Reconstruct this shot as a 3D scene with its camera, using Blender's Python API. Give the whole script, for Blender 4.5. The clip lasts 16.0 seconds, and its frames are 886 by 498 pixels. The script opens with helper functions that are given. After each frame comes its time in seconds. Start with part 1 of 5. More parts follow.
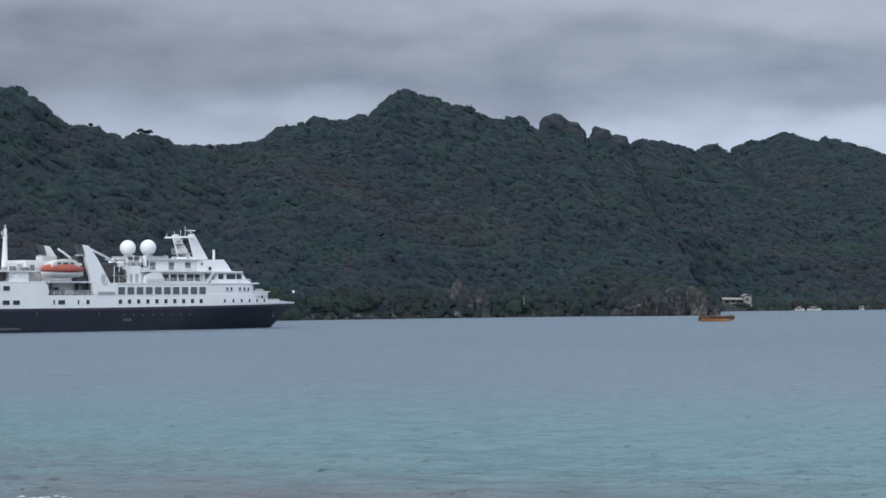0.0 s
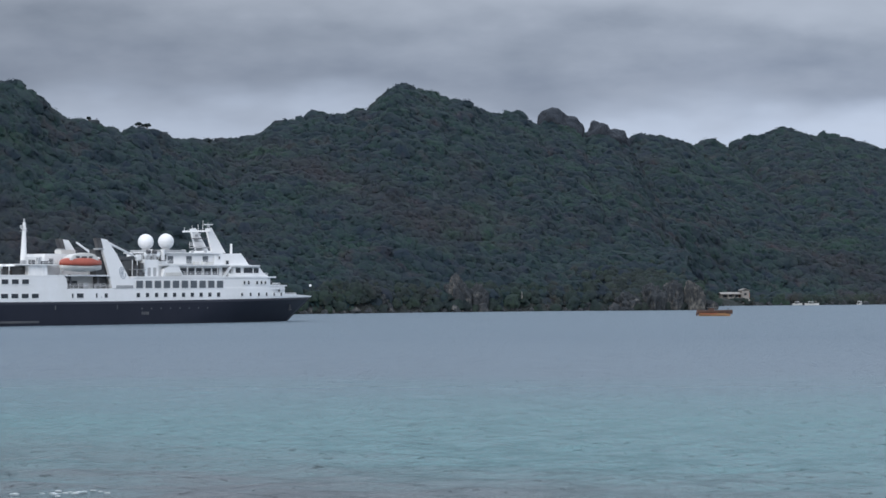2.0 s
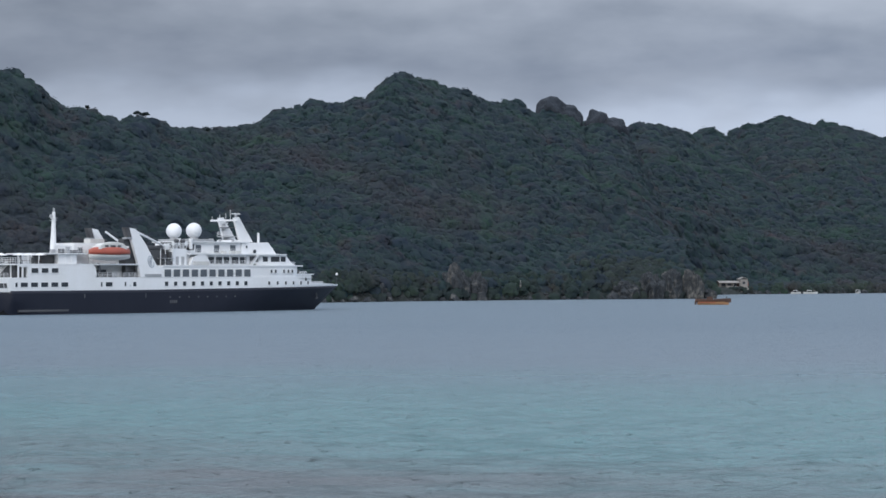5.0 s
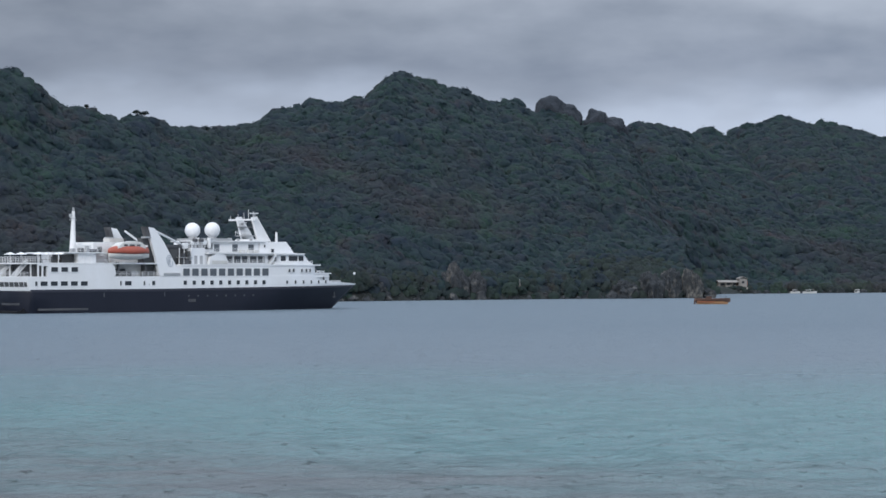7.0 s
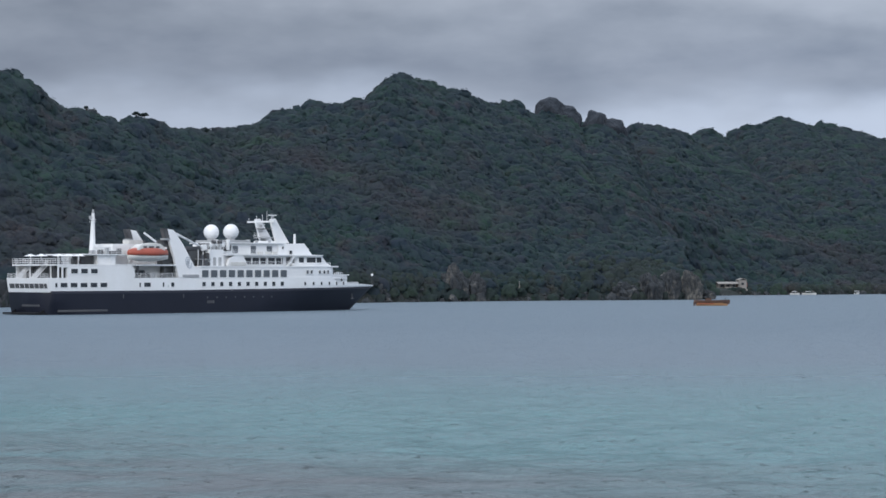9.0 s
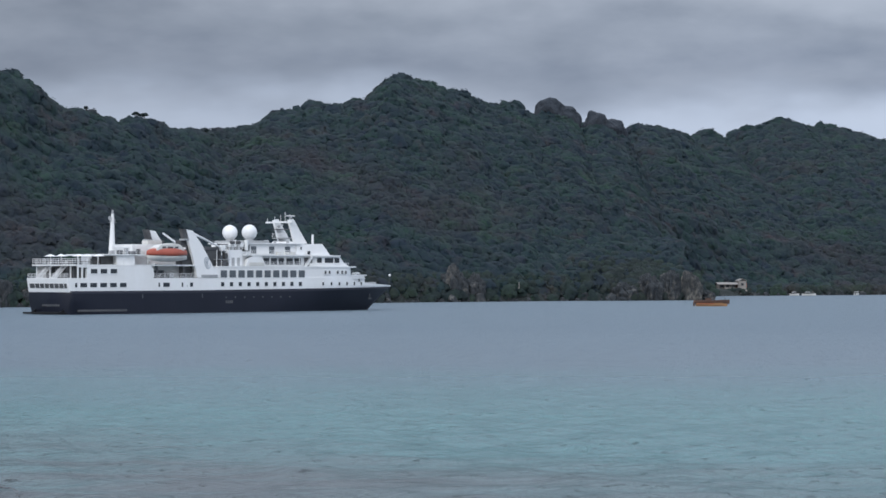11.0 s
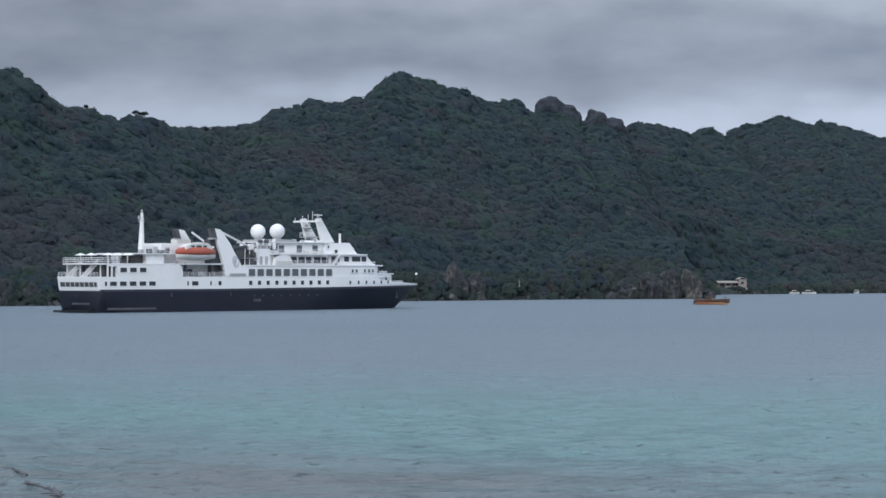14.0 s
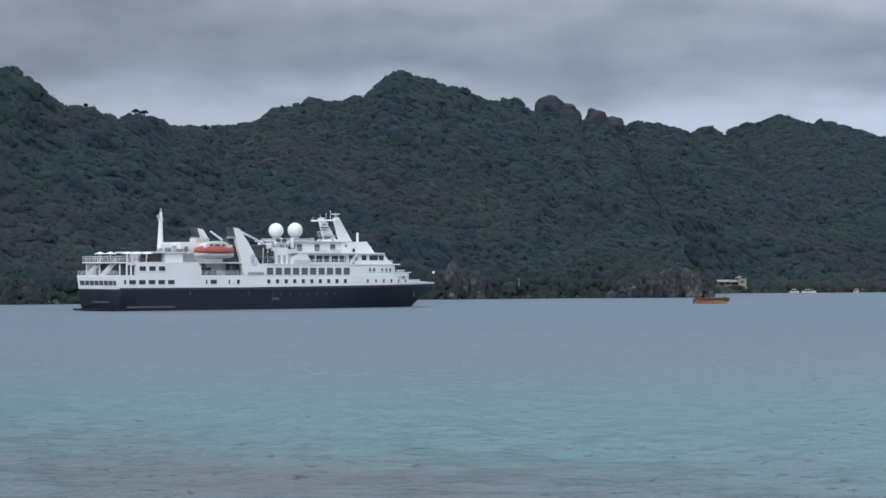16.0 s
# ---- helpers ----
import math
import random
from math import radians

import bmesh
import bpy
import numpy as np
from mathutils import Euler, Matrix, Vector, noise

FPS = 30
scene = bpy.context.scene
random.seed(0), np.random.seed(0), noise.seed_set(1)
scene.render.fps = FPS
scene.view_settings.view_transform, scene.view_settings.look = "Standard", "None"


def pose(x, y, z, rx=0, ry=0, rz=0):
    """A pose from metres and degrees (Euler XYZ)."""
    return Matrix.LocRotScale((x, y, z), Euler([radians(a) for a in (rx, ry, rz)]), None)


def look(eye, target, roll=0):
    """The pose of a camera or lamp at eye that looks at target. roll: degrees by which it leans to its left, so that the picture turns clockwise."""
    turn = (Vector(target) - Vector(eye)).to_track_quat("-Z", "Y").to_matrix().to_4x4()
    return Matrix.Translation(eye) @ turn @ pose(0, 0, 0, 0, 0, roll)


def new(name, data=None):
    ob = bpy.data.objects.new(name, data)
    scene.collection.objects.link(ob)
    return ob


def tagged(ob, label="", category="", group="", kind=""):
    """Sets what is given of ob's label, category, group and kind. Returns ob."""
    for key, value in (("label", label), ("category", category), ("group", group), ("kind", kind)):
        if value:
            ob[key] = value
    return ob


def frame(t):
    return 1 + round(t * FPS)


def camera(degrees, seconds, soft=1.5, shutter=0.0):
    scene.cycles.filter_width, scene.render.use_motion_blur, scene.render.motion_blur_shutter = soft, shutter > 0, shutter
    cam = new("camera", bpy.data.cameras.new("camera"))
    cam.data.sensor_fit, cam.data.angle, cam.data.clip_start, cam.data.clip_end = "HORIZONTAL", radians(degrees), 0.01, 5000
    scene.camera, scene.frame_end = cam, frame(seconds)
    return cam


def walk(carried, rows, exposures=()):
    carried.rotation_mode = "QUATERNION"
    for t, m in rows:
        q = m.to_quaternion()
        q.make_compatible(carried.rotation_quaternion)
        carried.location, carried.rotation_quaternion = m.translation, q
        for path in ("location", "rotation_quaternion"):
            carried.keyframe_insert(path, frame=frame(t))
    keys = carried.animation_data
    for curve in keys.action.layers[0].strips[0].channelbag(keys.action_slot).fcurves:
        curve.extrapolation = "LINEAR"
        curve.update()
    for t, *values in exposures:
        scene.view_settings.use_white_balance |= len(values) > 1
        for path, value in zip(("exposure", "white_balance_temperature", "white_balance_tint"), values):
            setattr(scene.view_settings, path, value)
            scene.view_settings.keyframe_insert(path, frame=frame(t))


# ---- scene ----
cam = camera(19.74, 16.0, soft=1.6)
EYE = 9.38


def view(pan, tilt, roll):
    """Camera pose on the shore: degrees to the left, upwards, and leaning to its left."""
    return pose(0, 0, EYE, 0, 0, pan) @ pose(0, 0, 0, 90 + tilt) @ pose(0, 0, 0, 0, 0, roll)


walk(cam, [
    (0.0, view(0.1113, 0.8598, -0.159)),
    (0.5, view(0.1096, 0.8909, -0.162)),
    (1.0, view(0.0981, 0.8696, -0.128)),
    (1.5, view(0.0890, 0.8038, -0.071)),
    (2.0, view(0.0665, 0.7272, -0.066)),
    (2.5, view(0.0571, 0.6326, -0.053)),
    (3.0, view(0.0526, 0.5922, -0.052)),
    (3.5, view(0.0500, 0.5101, -0.071)),
    (4.0, view(0.0413, 0.4984, -0.077)),
    (6.5, view(0.0183, 0.4353, -0.064)),
    (7.0, view(0.0177, 0.4569, -0.043)),
    (7.5, view(0.0182, 0.4529, -0.060)),
    (8.0, view(0.0141, 0.4923, -0.070)),
    (8.5, view(0.0125, 0.5309, -0.064)),
    (9.0, view(0.0090, 0.4919, -0.049)),
    (11.5, view(0.0016, 0.5013, -0.006)),
    (12.0, view(0.0035, 0.4733, -0.020)),
    (12.5, view(0.0030, 0.4607, -0.002)),
    (13.0, view(0.0017, 0.4380, -0.055)),
    (13.5, view(0.0011, 0.4376, -0.036)),
    (14.0, view(0.0053, 0.4689, -0.031)),
    (14.5, view(0.0033, 0.4503, -0.012)),
    (15.0, view(-0.0014, 0.4592, -0.001)),
    (15.5, view(-0.0002, 0.4440, 0.006)),
    (16.0, view(0.0000, 0.4412, 0.000)),
], exposures=[(0.0, 0.0), (16.0, 0.0)])

# ---- world and sun: a dull overcast day ----
SUN_ELEVATION, SUN_ROTATION = radians(32), radians(198)
world = bpy.data.worlds.new("world")
scene.world = world
world.use_nodes = True
wn, wl = world.node_tree.nodes, world.node_tree.links
wn.clear()
w_out = wn.new("ShaderNodeOutputWorld")
w_bg = wn.new("ShaderNodeBackground")
w_sky = wn.new("ShaderNodeTexSky")
w_sky.sky_type = "NISHITA"
w_sky.sun_disc = False
w_sky.sun_elevation, w_sky.sun_rotation = SUN_ELEVATION, SUN_ROTATION
w_tc = wn.new("ShaderNodeTexCoord")
w_sep = wn.new("ShaderNodeSeparateXYZ")
w_ramp = wn.new("ShaderNodeValToRGB")
w_scale = wn.new("ShaderNodeVectorMath")
w_scale.operation = "SCALE"
w_scale.inputs["Scale"].default_value = 0.1
w_mix = wn.new("ShaderNodeMix")
w_mix.data_type = "RGBA"
w_mix.inputs["Factor"].default_value = 0.88
w_ramp.color_ramp.elements[0].color = (0.36, 0.42, 0.54, 1)
w_ramp.color_ramp.elements[1].color = (1.42, 1.58, 1.86, 1)
w_ramp.color_ramp.elements[1].position = 0.9
wl.new(w_tc.outputs["Generated"], w_sep.inputs[0])
wl.new(w_sep.outputs["Z"], w_ramp.inputs["Fac"])
wl.new(w_sky.outputs["Color"], w_scale.inputs[0])
wl.new(w_scale.outputs["Vector"], w_mix.inputs["A"])
wl.new(w_ramp.outputs["Color"], w_mix.inputs["B"])
wl.new(w_mix.outputs["Result"], w_bg.inputs["Color"])
w_bg.inputs["Strength"].default_value = 1.0
wl.new(w_bg.outputs[0], w_out.inputs[0])

sun_data = bpy.data.lights.new("sun", "SUN")
sun_data.energy, sun_data.angle, sun_data.color = 1.3, radians(25), (1.0, 0.97, 0.92)
sun = new("sun", sun_data)
sun.matrix_world = look((-350, -800, 750), (0, 300, 0))


# ---- materials ----
def material(name):
    m = bpy.data.materials.new(name)
    m.use_nodes = True
    return m, m.node_tree.nodes, m.node_tree.links, m.node_tree.nodes["Principled BSDF"]


def blend(n, l, fac, a, b):
    mix = n.new("ShaderNodeMix")
    mix.data_type = "RGBA"
    for sock, v in (("Factor", fac), ("A", a), ("B", b)):
        if isinstance(v, (int, float)):
            mix.inputs[sock].default_value = v
        elif isinstance(v, tuple):
            mix.inputs[sock].default_value = (*v, 1)
        else:
            l.new(v, mix.inputs[sock])
    return mix.outputs["Result"]


def noise_out(n, l, vector, scale, detail=4.0, rough=0.55, stretch=None):
    if stretch:
        mp = n.new("ShaderNodeMapping")
        mp.inputs["Scale"].default_value = stretch
        l.new(vector, mp.inputs["Vector"])
        vector = mp.outputs["Vector"]
    t = n.new("ShaderNodeTexNoise")
    t.inputs["Scale"].default_value = scale
    t.inputs["Detail"].default_value = detail
    t.inputs["Roughness"].default_value = rough
    l.new(vector, t.inputs["Vector"])
    return t.outputs["Fac"]


def ramp(n, l, fac, lo, hi):
    r = n.new("ShaderNodeMapRange")
    r.inputs["From Min"].default_value, r.inputs["From Max"].default_value = lo, hi
    l.new(fac, r.inputs["Value"])
    return r.outputs["Result"]


def bump(n, l, bsdf, height, strength, distance):
    b = n.new("ShaderNodeBump")
    b.inputs["Strength"].default_value, b.inputs["Distance"].default_value = strength, distance
    l.new(height, b.inputs["Height"])
    l.new(b.outputs["Normal"], bsdf.inputs["Normal"])


def surface(name, c1, c2, rough=0.5, metal=0.0, big=0.3, fine=6.0, relief=0.02, streak=None, spread=(0.35, 0.7), grain=1.6, gloss=0.5):
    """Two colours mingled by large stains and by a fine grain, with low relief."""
    m, n, l, b = material(name)
    tc = n.new("ShaderNodeTexCoord").outputs["Object"]
    a = noise_out(n, l, tc, big, 4, 0.6, streak)
    f = noise_out(n, l, tc, fine, 3, 0.6)
    c = blend(n, l, ramp(n, l, a, *spread), c1, c2)
    l.new(blend(n, l, ramp(n, l, f, 0.3, grain), c, tuple(0.6 * v for v in c2)), b.inputs["Base Color"])
    b.inputs["Roughness"].default_value, b.inputs["Metallic"].default_value = rough, metal
    b.inputs["Specular IOR Level"].default_value = gloss
    if relief:
        bump(n, l, b, f, 0.4, relief)
    return m


WHITE = surface("white_paint", (0.83, 0.84, 0.85), (0.76, 0.76, 0.75), 0.38, big=0.12, fine=1.5, relief=0.0, streak=(1, 1, 0.25), grain=5.0)
NAVY = surface("navy_paint", (0.010, 0.013, 0.024), (0.015, 0.018, 0.031), 0.45, big=0.10, fine=1.0, relief=0.0, streak=(1, 1, 0.3), gloss=0.3)
GREY = surface("grey_paint", (0.42, 0.43, 0.44), (0.34, 0.35, 0.36), 0.5)
# dark grey for scuffed and dull parts, and for the aft bulkhead's shade
SCUFF_SHADE = surface("scuffed_and_shade_paint", (0.07, 0.075, 0.085), (0.11, 0.11, 0.115), 0.6)
UPTAKE = surface("sooty_uptake_paint", (0.050, 0.050, 0.054), (0.105, 0.104, 0.106), 0.6, big=0.5)
BLACK = surface("black_rubber_paint", (0.010, 0.011, 0.013), (0.016, 0.017, 0.019), 0.6, gloss=0.3)
# dark fittings, and panels that paint the shade of openings and recesses
DARK = surface("dark_metal_and_shade", (0.05, 0.055, 0.06), (0.09, 0.09, 0.09), 0.5)
ORANGE = surface("orange_paint", (0.46, 0.105, 0.065), (0.37, 0.085, 0.055), 0.45, big=0.6)
CREAM = surface("cream_paint", (0.70, 0.69, 0.66), (0.61, 0.60, 0.57), 0.45, big=0.5)
OCHRE = surface("ochre_boat_paint", (0.50, 0.27, 0.12), (0.38, 0.20, 0.10), 0.5, big=0.5)
BROWN = surface("brown_wood", (0.085, 0.045, 0.032), (0.13, 0.07, 0.05), 0.6, big=0.6)
RUST = surface("faded_logo_paint", (0.48, 0.51, 0.56), (0.40, 0.44, 0.49), 0.5)
CONCRETE = surface("concrete", (0.42, 0.40, 0.37), (0.30, 0.28, 0.26), 0.9, big=0.4)
WALLPAINT = surface("pale_render", (0.33, 0.31, 0.29), (0.24, 0.225, 0.21), 0.85, big=0.4)
ROOFRED = surface("rusty_roof_sheet", (0.30, 0.12, 0.08), (0.22, 0.10, 0.08), 0.7, big=0.4)
BARK = surface("bark", (0.07, 0.055, 0.045), (0.11, 0.09, 0.075), 0.9, fine=4)


def glass_paint(name, colour):
    m, n, l, b = material(name)
    b.inputs["Base Color"].default_value = (*colour, 1)
    b.inputs["Roughness"].default_value = 0.08
    b.inputs["IOR"].default_value = 1.5
    return m


GLASS = glass_paint("dark_window_glass", (0.035, 0.042, 0.05))
# saloon panes: the sky's reflection is put into this paler base colour
GLASS_PALE = glass_paint("reflection_tinted_glass", (0.10, 0.115, 0.13))


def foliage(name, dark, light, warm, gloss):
    """Waxy leaves on a haze-blue base: green drifts, drier brownish patches and a fine leafy grain."""
    m, n, l, b = material(name)
    geo = n.new("ShaderNodeNewGeometry")
    tc = n.new("ShaderNodeTexCoord").outputs["Object"]
    drift = noise_out(n, l, tc, 0.014, 5, 0.6)
    crown = noise_out(n, l, tc, 0.13, 4, 0.6)
    patch = noise_out(n, l, tc, 0.045, 5, 0.62, (1.0, 0.8, 1.3))
    leaf = noise_out(n, l, tc, 0.9, 5, 0.75)
    own = n.new("ShaderNodeAttribute")
    own.attribute_name = "crown"
    c = blend(n, l, ramp(n, l, crown, 0.36, 0.66), dark, light)
    c = blend(n, l, ramp(n, l, own.outputs["Fac"], 0.45, 1.5), c, (1.1 * light[0], 1.25 * light[1], light[2]))
    c = blend(n, l, ramp(n, l, own.outputs["Fac"], 0.45, -0.5), c, tuple(0.7 * v for v in dark))
    c = blend(n, l, ramp(n, l, geo.outputs["Random Per Island"], 0.2, 2.2), c, light)
    c = blend(n, l, ramp(n, l, drift, 0.50, 0.74), c, warm)
    c = blend(n, l, ramp(n, l, patch, 0.54, 0.78), c, (1.3 * light[0], 1.55 * light[1], 1.0 * light[2]))
    dry = noise_out(n, l, tc, 0.06, 5, 0.65, (1.3, 0.9, 1.1))
    c = blend(n, l, ramp(n, l, dry, 0.55, 0.80), c, (1.5 * warm[0], 1.1 * warm[1], 1.1 * warm[2]))
    c = blend(n, l, ramp(n, l, leaf, 0.28, 0.58), tuple(0.75 * v for v in dark), c)
    l.new(c, b.inputs["Base Color"])
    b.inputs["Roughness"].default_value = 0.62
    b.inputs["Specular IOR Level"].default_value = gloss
    # thin leaves pass part of the light on
    through_leaf = n.new("ShaderNodeBsdfTranslucent")
    l.new(c, through_leaf.inputs["Color"])
    both = n.new("ShaderNodeMixShader")
    both.inputs["Fac"].default_value = 0.42
    l.new(b.outputs[0], both.inputs[1])
    l.new(through_leaf.outputs[0], both.inputs[2])
    l.new(both.outputs[0], n["Material Output"].inputs["Surface"])
    return m


# the blue of distance haze is mixed into both leaf palettes
LEAVES = foliage("hazed_forest_leaves", (0.0180, 0.0335, 0.0560), (0.0275, 0.0570, 0.0510), (0.0510, 0.0480, 0.0530), 0.21)
LEAVES_NEAR = foliage("hazed_shore_leaves", (0.0210, 0.0360, 0.0420), (0.0340, 0.0570, 0.0430), (0.0530, 0.0500, 0.0480), 0.21)


def rock_material(name, low, mid, pale):
    """Broken rock: pale washed faces among dark weathered and mossy ones."""
    m, n, l, b = material(name)
    tc = n.new("ShaderNodeTexCoord").outputs["Object"]
    a = noise_out(n, l, tc, 0.22, 5, 0.6)
    s = noise_out(n, l, tc, 0.6, 6, 0.72, (1, 1, 0.8))
    c = blend(n, l, ramp(n, l, a, 0.50, 0.62), mid, pale)
    c = blend(n, l, ramp(n, l, s, 0.45, 0.60), low, c)
    l.new(c, b.inputs["Base Color"])
    b.inputs["Roughness"].default_value = 0.9
    bump(n, l, b, s, 0.8, 0.5)
    return m


ROCK = rock_material("weathered_rock", (0.021, 0.026, 0.031), (0.036, 0.039, 0.043), (0.120, 0.115, 0.105))
CRAG = rock_material("lichened_crag", (0.019, 0.026, 0.036), (0.024, 0.030, 0.040), (0.030, 0.034, 0.043))
WASHED = rock_material("washed_rock", (0.030, 0.033, 0.036), (0.080, 0.078, 0.072), (0.160, 0.152, 0.135))


def soil_material():
    m, n, l, b = material("wooded_soil")
    tc = n.new("ShaderNodeTexCoord").outputs["Object"]
    a = noise_out(n, l, tc, 0.03, 6, 0.65)
    s = noise_out(n, l, tc, 0.35, 5, 0.7)
    c = blend(n, l, ramp(n, l, a, 0.4, 0.65), (0.014, 0.022, 0.021), (0.030, 0.031, 0.027))
    c = blend(n, l, ramp(n, l, s, 0.4, 0.7), c, (0.012, 0.019, 0.018))
    l.new(c, b.inputs["Base Color"])
    b.inputs["Roughness"].default_value = 0.9
    bump(n, l, b, s, 1.0, 1.5)
    return m


SOIL = soil_material()


def water_material():
    """Sea over a bed that shoals to the shore: the tint keeps its place while the ripples drift with the sheet."""
    m, n, l, b = material("sea_water")
    pos = n.new("ShaderNodeNewGeometry").outputs["Position"]
    tc = n.new("ShaderNodeTexCoord").outputs["Object"]
    sep = n.new("ShaderNodeSeparateXYZ")
    l.new(pos, sep.inputs[0])
    wob = noise_out(n, l, pos, 0.03, 4, 0.6, (0.5, 1.2, 1))
    add = n.new("ShaderNodeMath")
    add.operation = "MULTIPLY_ADD"
    l.new(wob, add.inputs[0])
    add.inputs[1].default_value = 60.0
    l.new(sep.outputs["Y"], add.inputs[2])
    deep = ramp(n, l, add.outputs[0], 200, 290)
    c = blend(n, l, deep, (0.121, 0.236, 0.248), (0.139, 0.186, 0.224))
    # brown reef flat close to the shore
    slant = n.new("ShaderNodeMath")
    slant.operation = "MULTIPLY_ADD"
    l.new(sep.outputs["X"], slant.inputs[0])
    slant.inputs[1].default_value = 0.7
    l.new(add.outputs[0], slant.inputs[2])
    reef = ramp(n, l, slant.outputs[0], 168, 136)
    patch = noise_out(n, l, pos, 0.06, 5, 0.65, (0.6, 1.6, 1))
    mul = n.new("ShaderNodeMath")
    mul.operation = "MULTIPLY"
    l.new(reef, mul.inputs[0])
    l.new(ramp(n, l, patch, 0.22, 0.52), mul.inputs[1])
    c = blend(n, l, mul.outputs[0], c, (0.128, 0.147, 0.155))
    l.new(c, b.inputs["Base Color"])
    # unresolved ripples make the far water duller
    far = n.new("ShaderNodeMapRange")
    far.inputs["From Min"].default_value, far.inputs["From Max"].default_value = 130, 420
    far.inputs["To Min"].default_value, far.inputs["To Max"].default_value = 0.16, 0.5
    l.new(sep.outputs["Y"], far.inputs["Value"])
    l.new(far.outputs["Result"], b.inputs["Roughness"])
    b.inputs["IOR"].default_value = 1.33
    r1 = noise_out(n, l, tc, 0.7, 6, 0.66, (1.4, 0.75, 1))
    r2 = noise_out(n, l, tc, 2.4, 3, 0.6, (1.4, 0.75, 1))
    s = n.new("ShaderNodeMath")
    s.operation = "MULTIPLY_ADD"
    l.new(r2, s.inputs[0])
    s.inputs[1].default_value = 0.22
    l.new(r1, s.inputs[2])
    r3 = noise_out(n, l, tc, 1.25, 3, 0.5, (0.8, 0.8, 1))
    peak = ramp(n, l, r3, 0.64, 0.69)
    k = n.new("ShaderNodeMath")
    k.operation = "MULTIPLY_ADD"
    l.new(peak, k.inputs[0])
    k.inputs[1].default_value = 2.6
    l.new(s.outputs[0], k.inputs[2])
    bump(n, l, b, k.outputs[0], 1.0, 0.8)
    return m


WATER = water_material()


def cloud_material():
    """Grey stratus: long soft bands, paler towards the hills."""
    m, n, l, b = material("cloud_layer")
    n.remove(b)
    tc = n.new("ShaderNodeTexCoord").outputs["Object"]
    sep = n.new("ShaderNodeSeparateXYZ")
    l.new(tc, sep.inputs[0])
    wide = noise_out(n, l, tc, 0.0022, 4, 0.5, (1.0, 1.0, 2.5))
    fine = noise_out(n, l, tc, 0.0055, 4, 0.5, (1.0, 1.0, 2.6))
    warp = n.new("ShaderNodeMath")
    warp.operation = "MULTIPLY_ADD"
    l.new(wide, warp.inputs[0])
    warp.inputs[1].default_value = 200.0
    l.new(sep.outputs["Z"], warp.inputs[2])
    lift = n.new("ShaderNodeMath")
    lift.operation = "MULTIPLY_ADD"
    l.new(fine, lift.inputs[0])
    lift.inputs[1].default_value = 60.0
    l.new(warp.outputs[0], lift.inputs[2])
    tilt = n.new("ShaderNodeMath")
    tilt.operation = "MULTIPLY_ADD"
    l.new(sep.outputs["X"], tilt.inputs[0])
    tilt.inputs[1].default_value = 0.02
    l.new(lift.outputs[0], tilt.inputs[2])
    bands = n.new("ShaderNodeValToRGB")
    bands.color_ramp.interpolation = "EASE"
    stops = ((0.25, (0.50, 0.585, 0.75)), (0.385, (0.48, 0.56, 0.705)), (0.48, (0.225, 0.27, 0.355)), (0.55, (0.24, 0.285, 0.365)), (0.64, (0.345, 0.395, 0.48)), (0.85, (0.325, 0.37, 0.45)))
    while len(bands.color_ramp.elements) < len(stops):
        bands.color_ramp.elements.new(0.5)
    for el, (at, col) in zip(bands.color_ramp.elements, stops):
        el.position, el.color = at, (*col, 1)
    l.new(ramp(n, l, tilt.outputs[0], 0, 1060), bands.inputs["Fac"])
    c = blend(n, l, ramp(n, l, fine, 0.25, 1.5), bands.outputs["Color"], (0.47, 0.53, 0.64))
    # the cloud thins out to one side
    thin = n.new("ShaderNodeMapRange")
    thin.inputs["From Min"].default_value, thin.inputs["From Max"].default_value = -900, 900
    thin.inputs["To Min"].default_value, thin.inputs["To Max"].default_value = 0.84, 1.12
    l.new(sep.outputs["X"], thin.inputs["Value"])
    e = n.new("ShaderNodeEmission")
    l.new(c, e.inputs["Color"])
    l.new(thin.outputs["Result"], e.inputs["Strength"])
    l.new(e.outputs[0], n["Material Output"].inputs["Surface"])
    return m


CLOUD = cloud_material()


# ---- mesh helpers ----
def finish(ob, bm, mat, smooth=False):
    bmesh.ops.recalc_face_normals(bm, faces=bm.faces)
    bm.to_mesh(ob.data)
    bm.free()
    if smooth:
        ob.data.shade_smooth()
    ob.data.materials.append(mat)
    return ob


def part(name, bm, mat, parent, label="", smooth=False):
    ob = finish(new(name, bpy.data.meshes.new(name)), bm, mat, smooth)
    ob.parent = parent
    return tagged(ob, label)


def thing(name, m, label, category, group=""):
    ob = new(name)
    ob.matrix_basis = m
    return tagged(ob, label, category, group)


def box(bm, x0, x1, y0, y1, z0, z1, bevel=0.0, rake=0.0):
    """A box; rake moves the top of its far x end forwards."""
    v = [bm.verts.new(p) for p in ((x0, y0, z0), (x1, y0, z0), (x1, y1, z0), (x0, y1, z0),
                                   (x0, y0, z1), (x1 + rake, y0, z1), (x1 + rake, y1, z1), (x0, y1, z1))]
    f = [bm.faces.new([v[i] for i in q]) for q in ((3, 2, 1, 0), (4, 5, 6, 7), (0, 1, 5, 4), (1, 2, 6, 5), (2, 3, 7, 6), (3, 0, 4, 7))]
    if bevel:
        e = list({e for q in f for e in q.edges})
        bmesh.ops.bevel(bm, geom=e, offset=bevel, segments=2, affect="EDGES")
    return bm


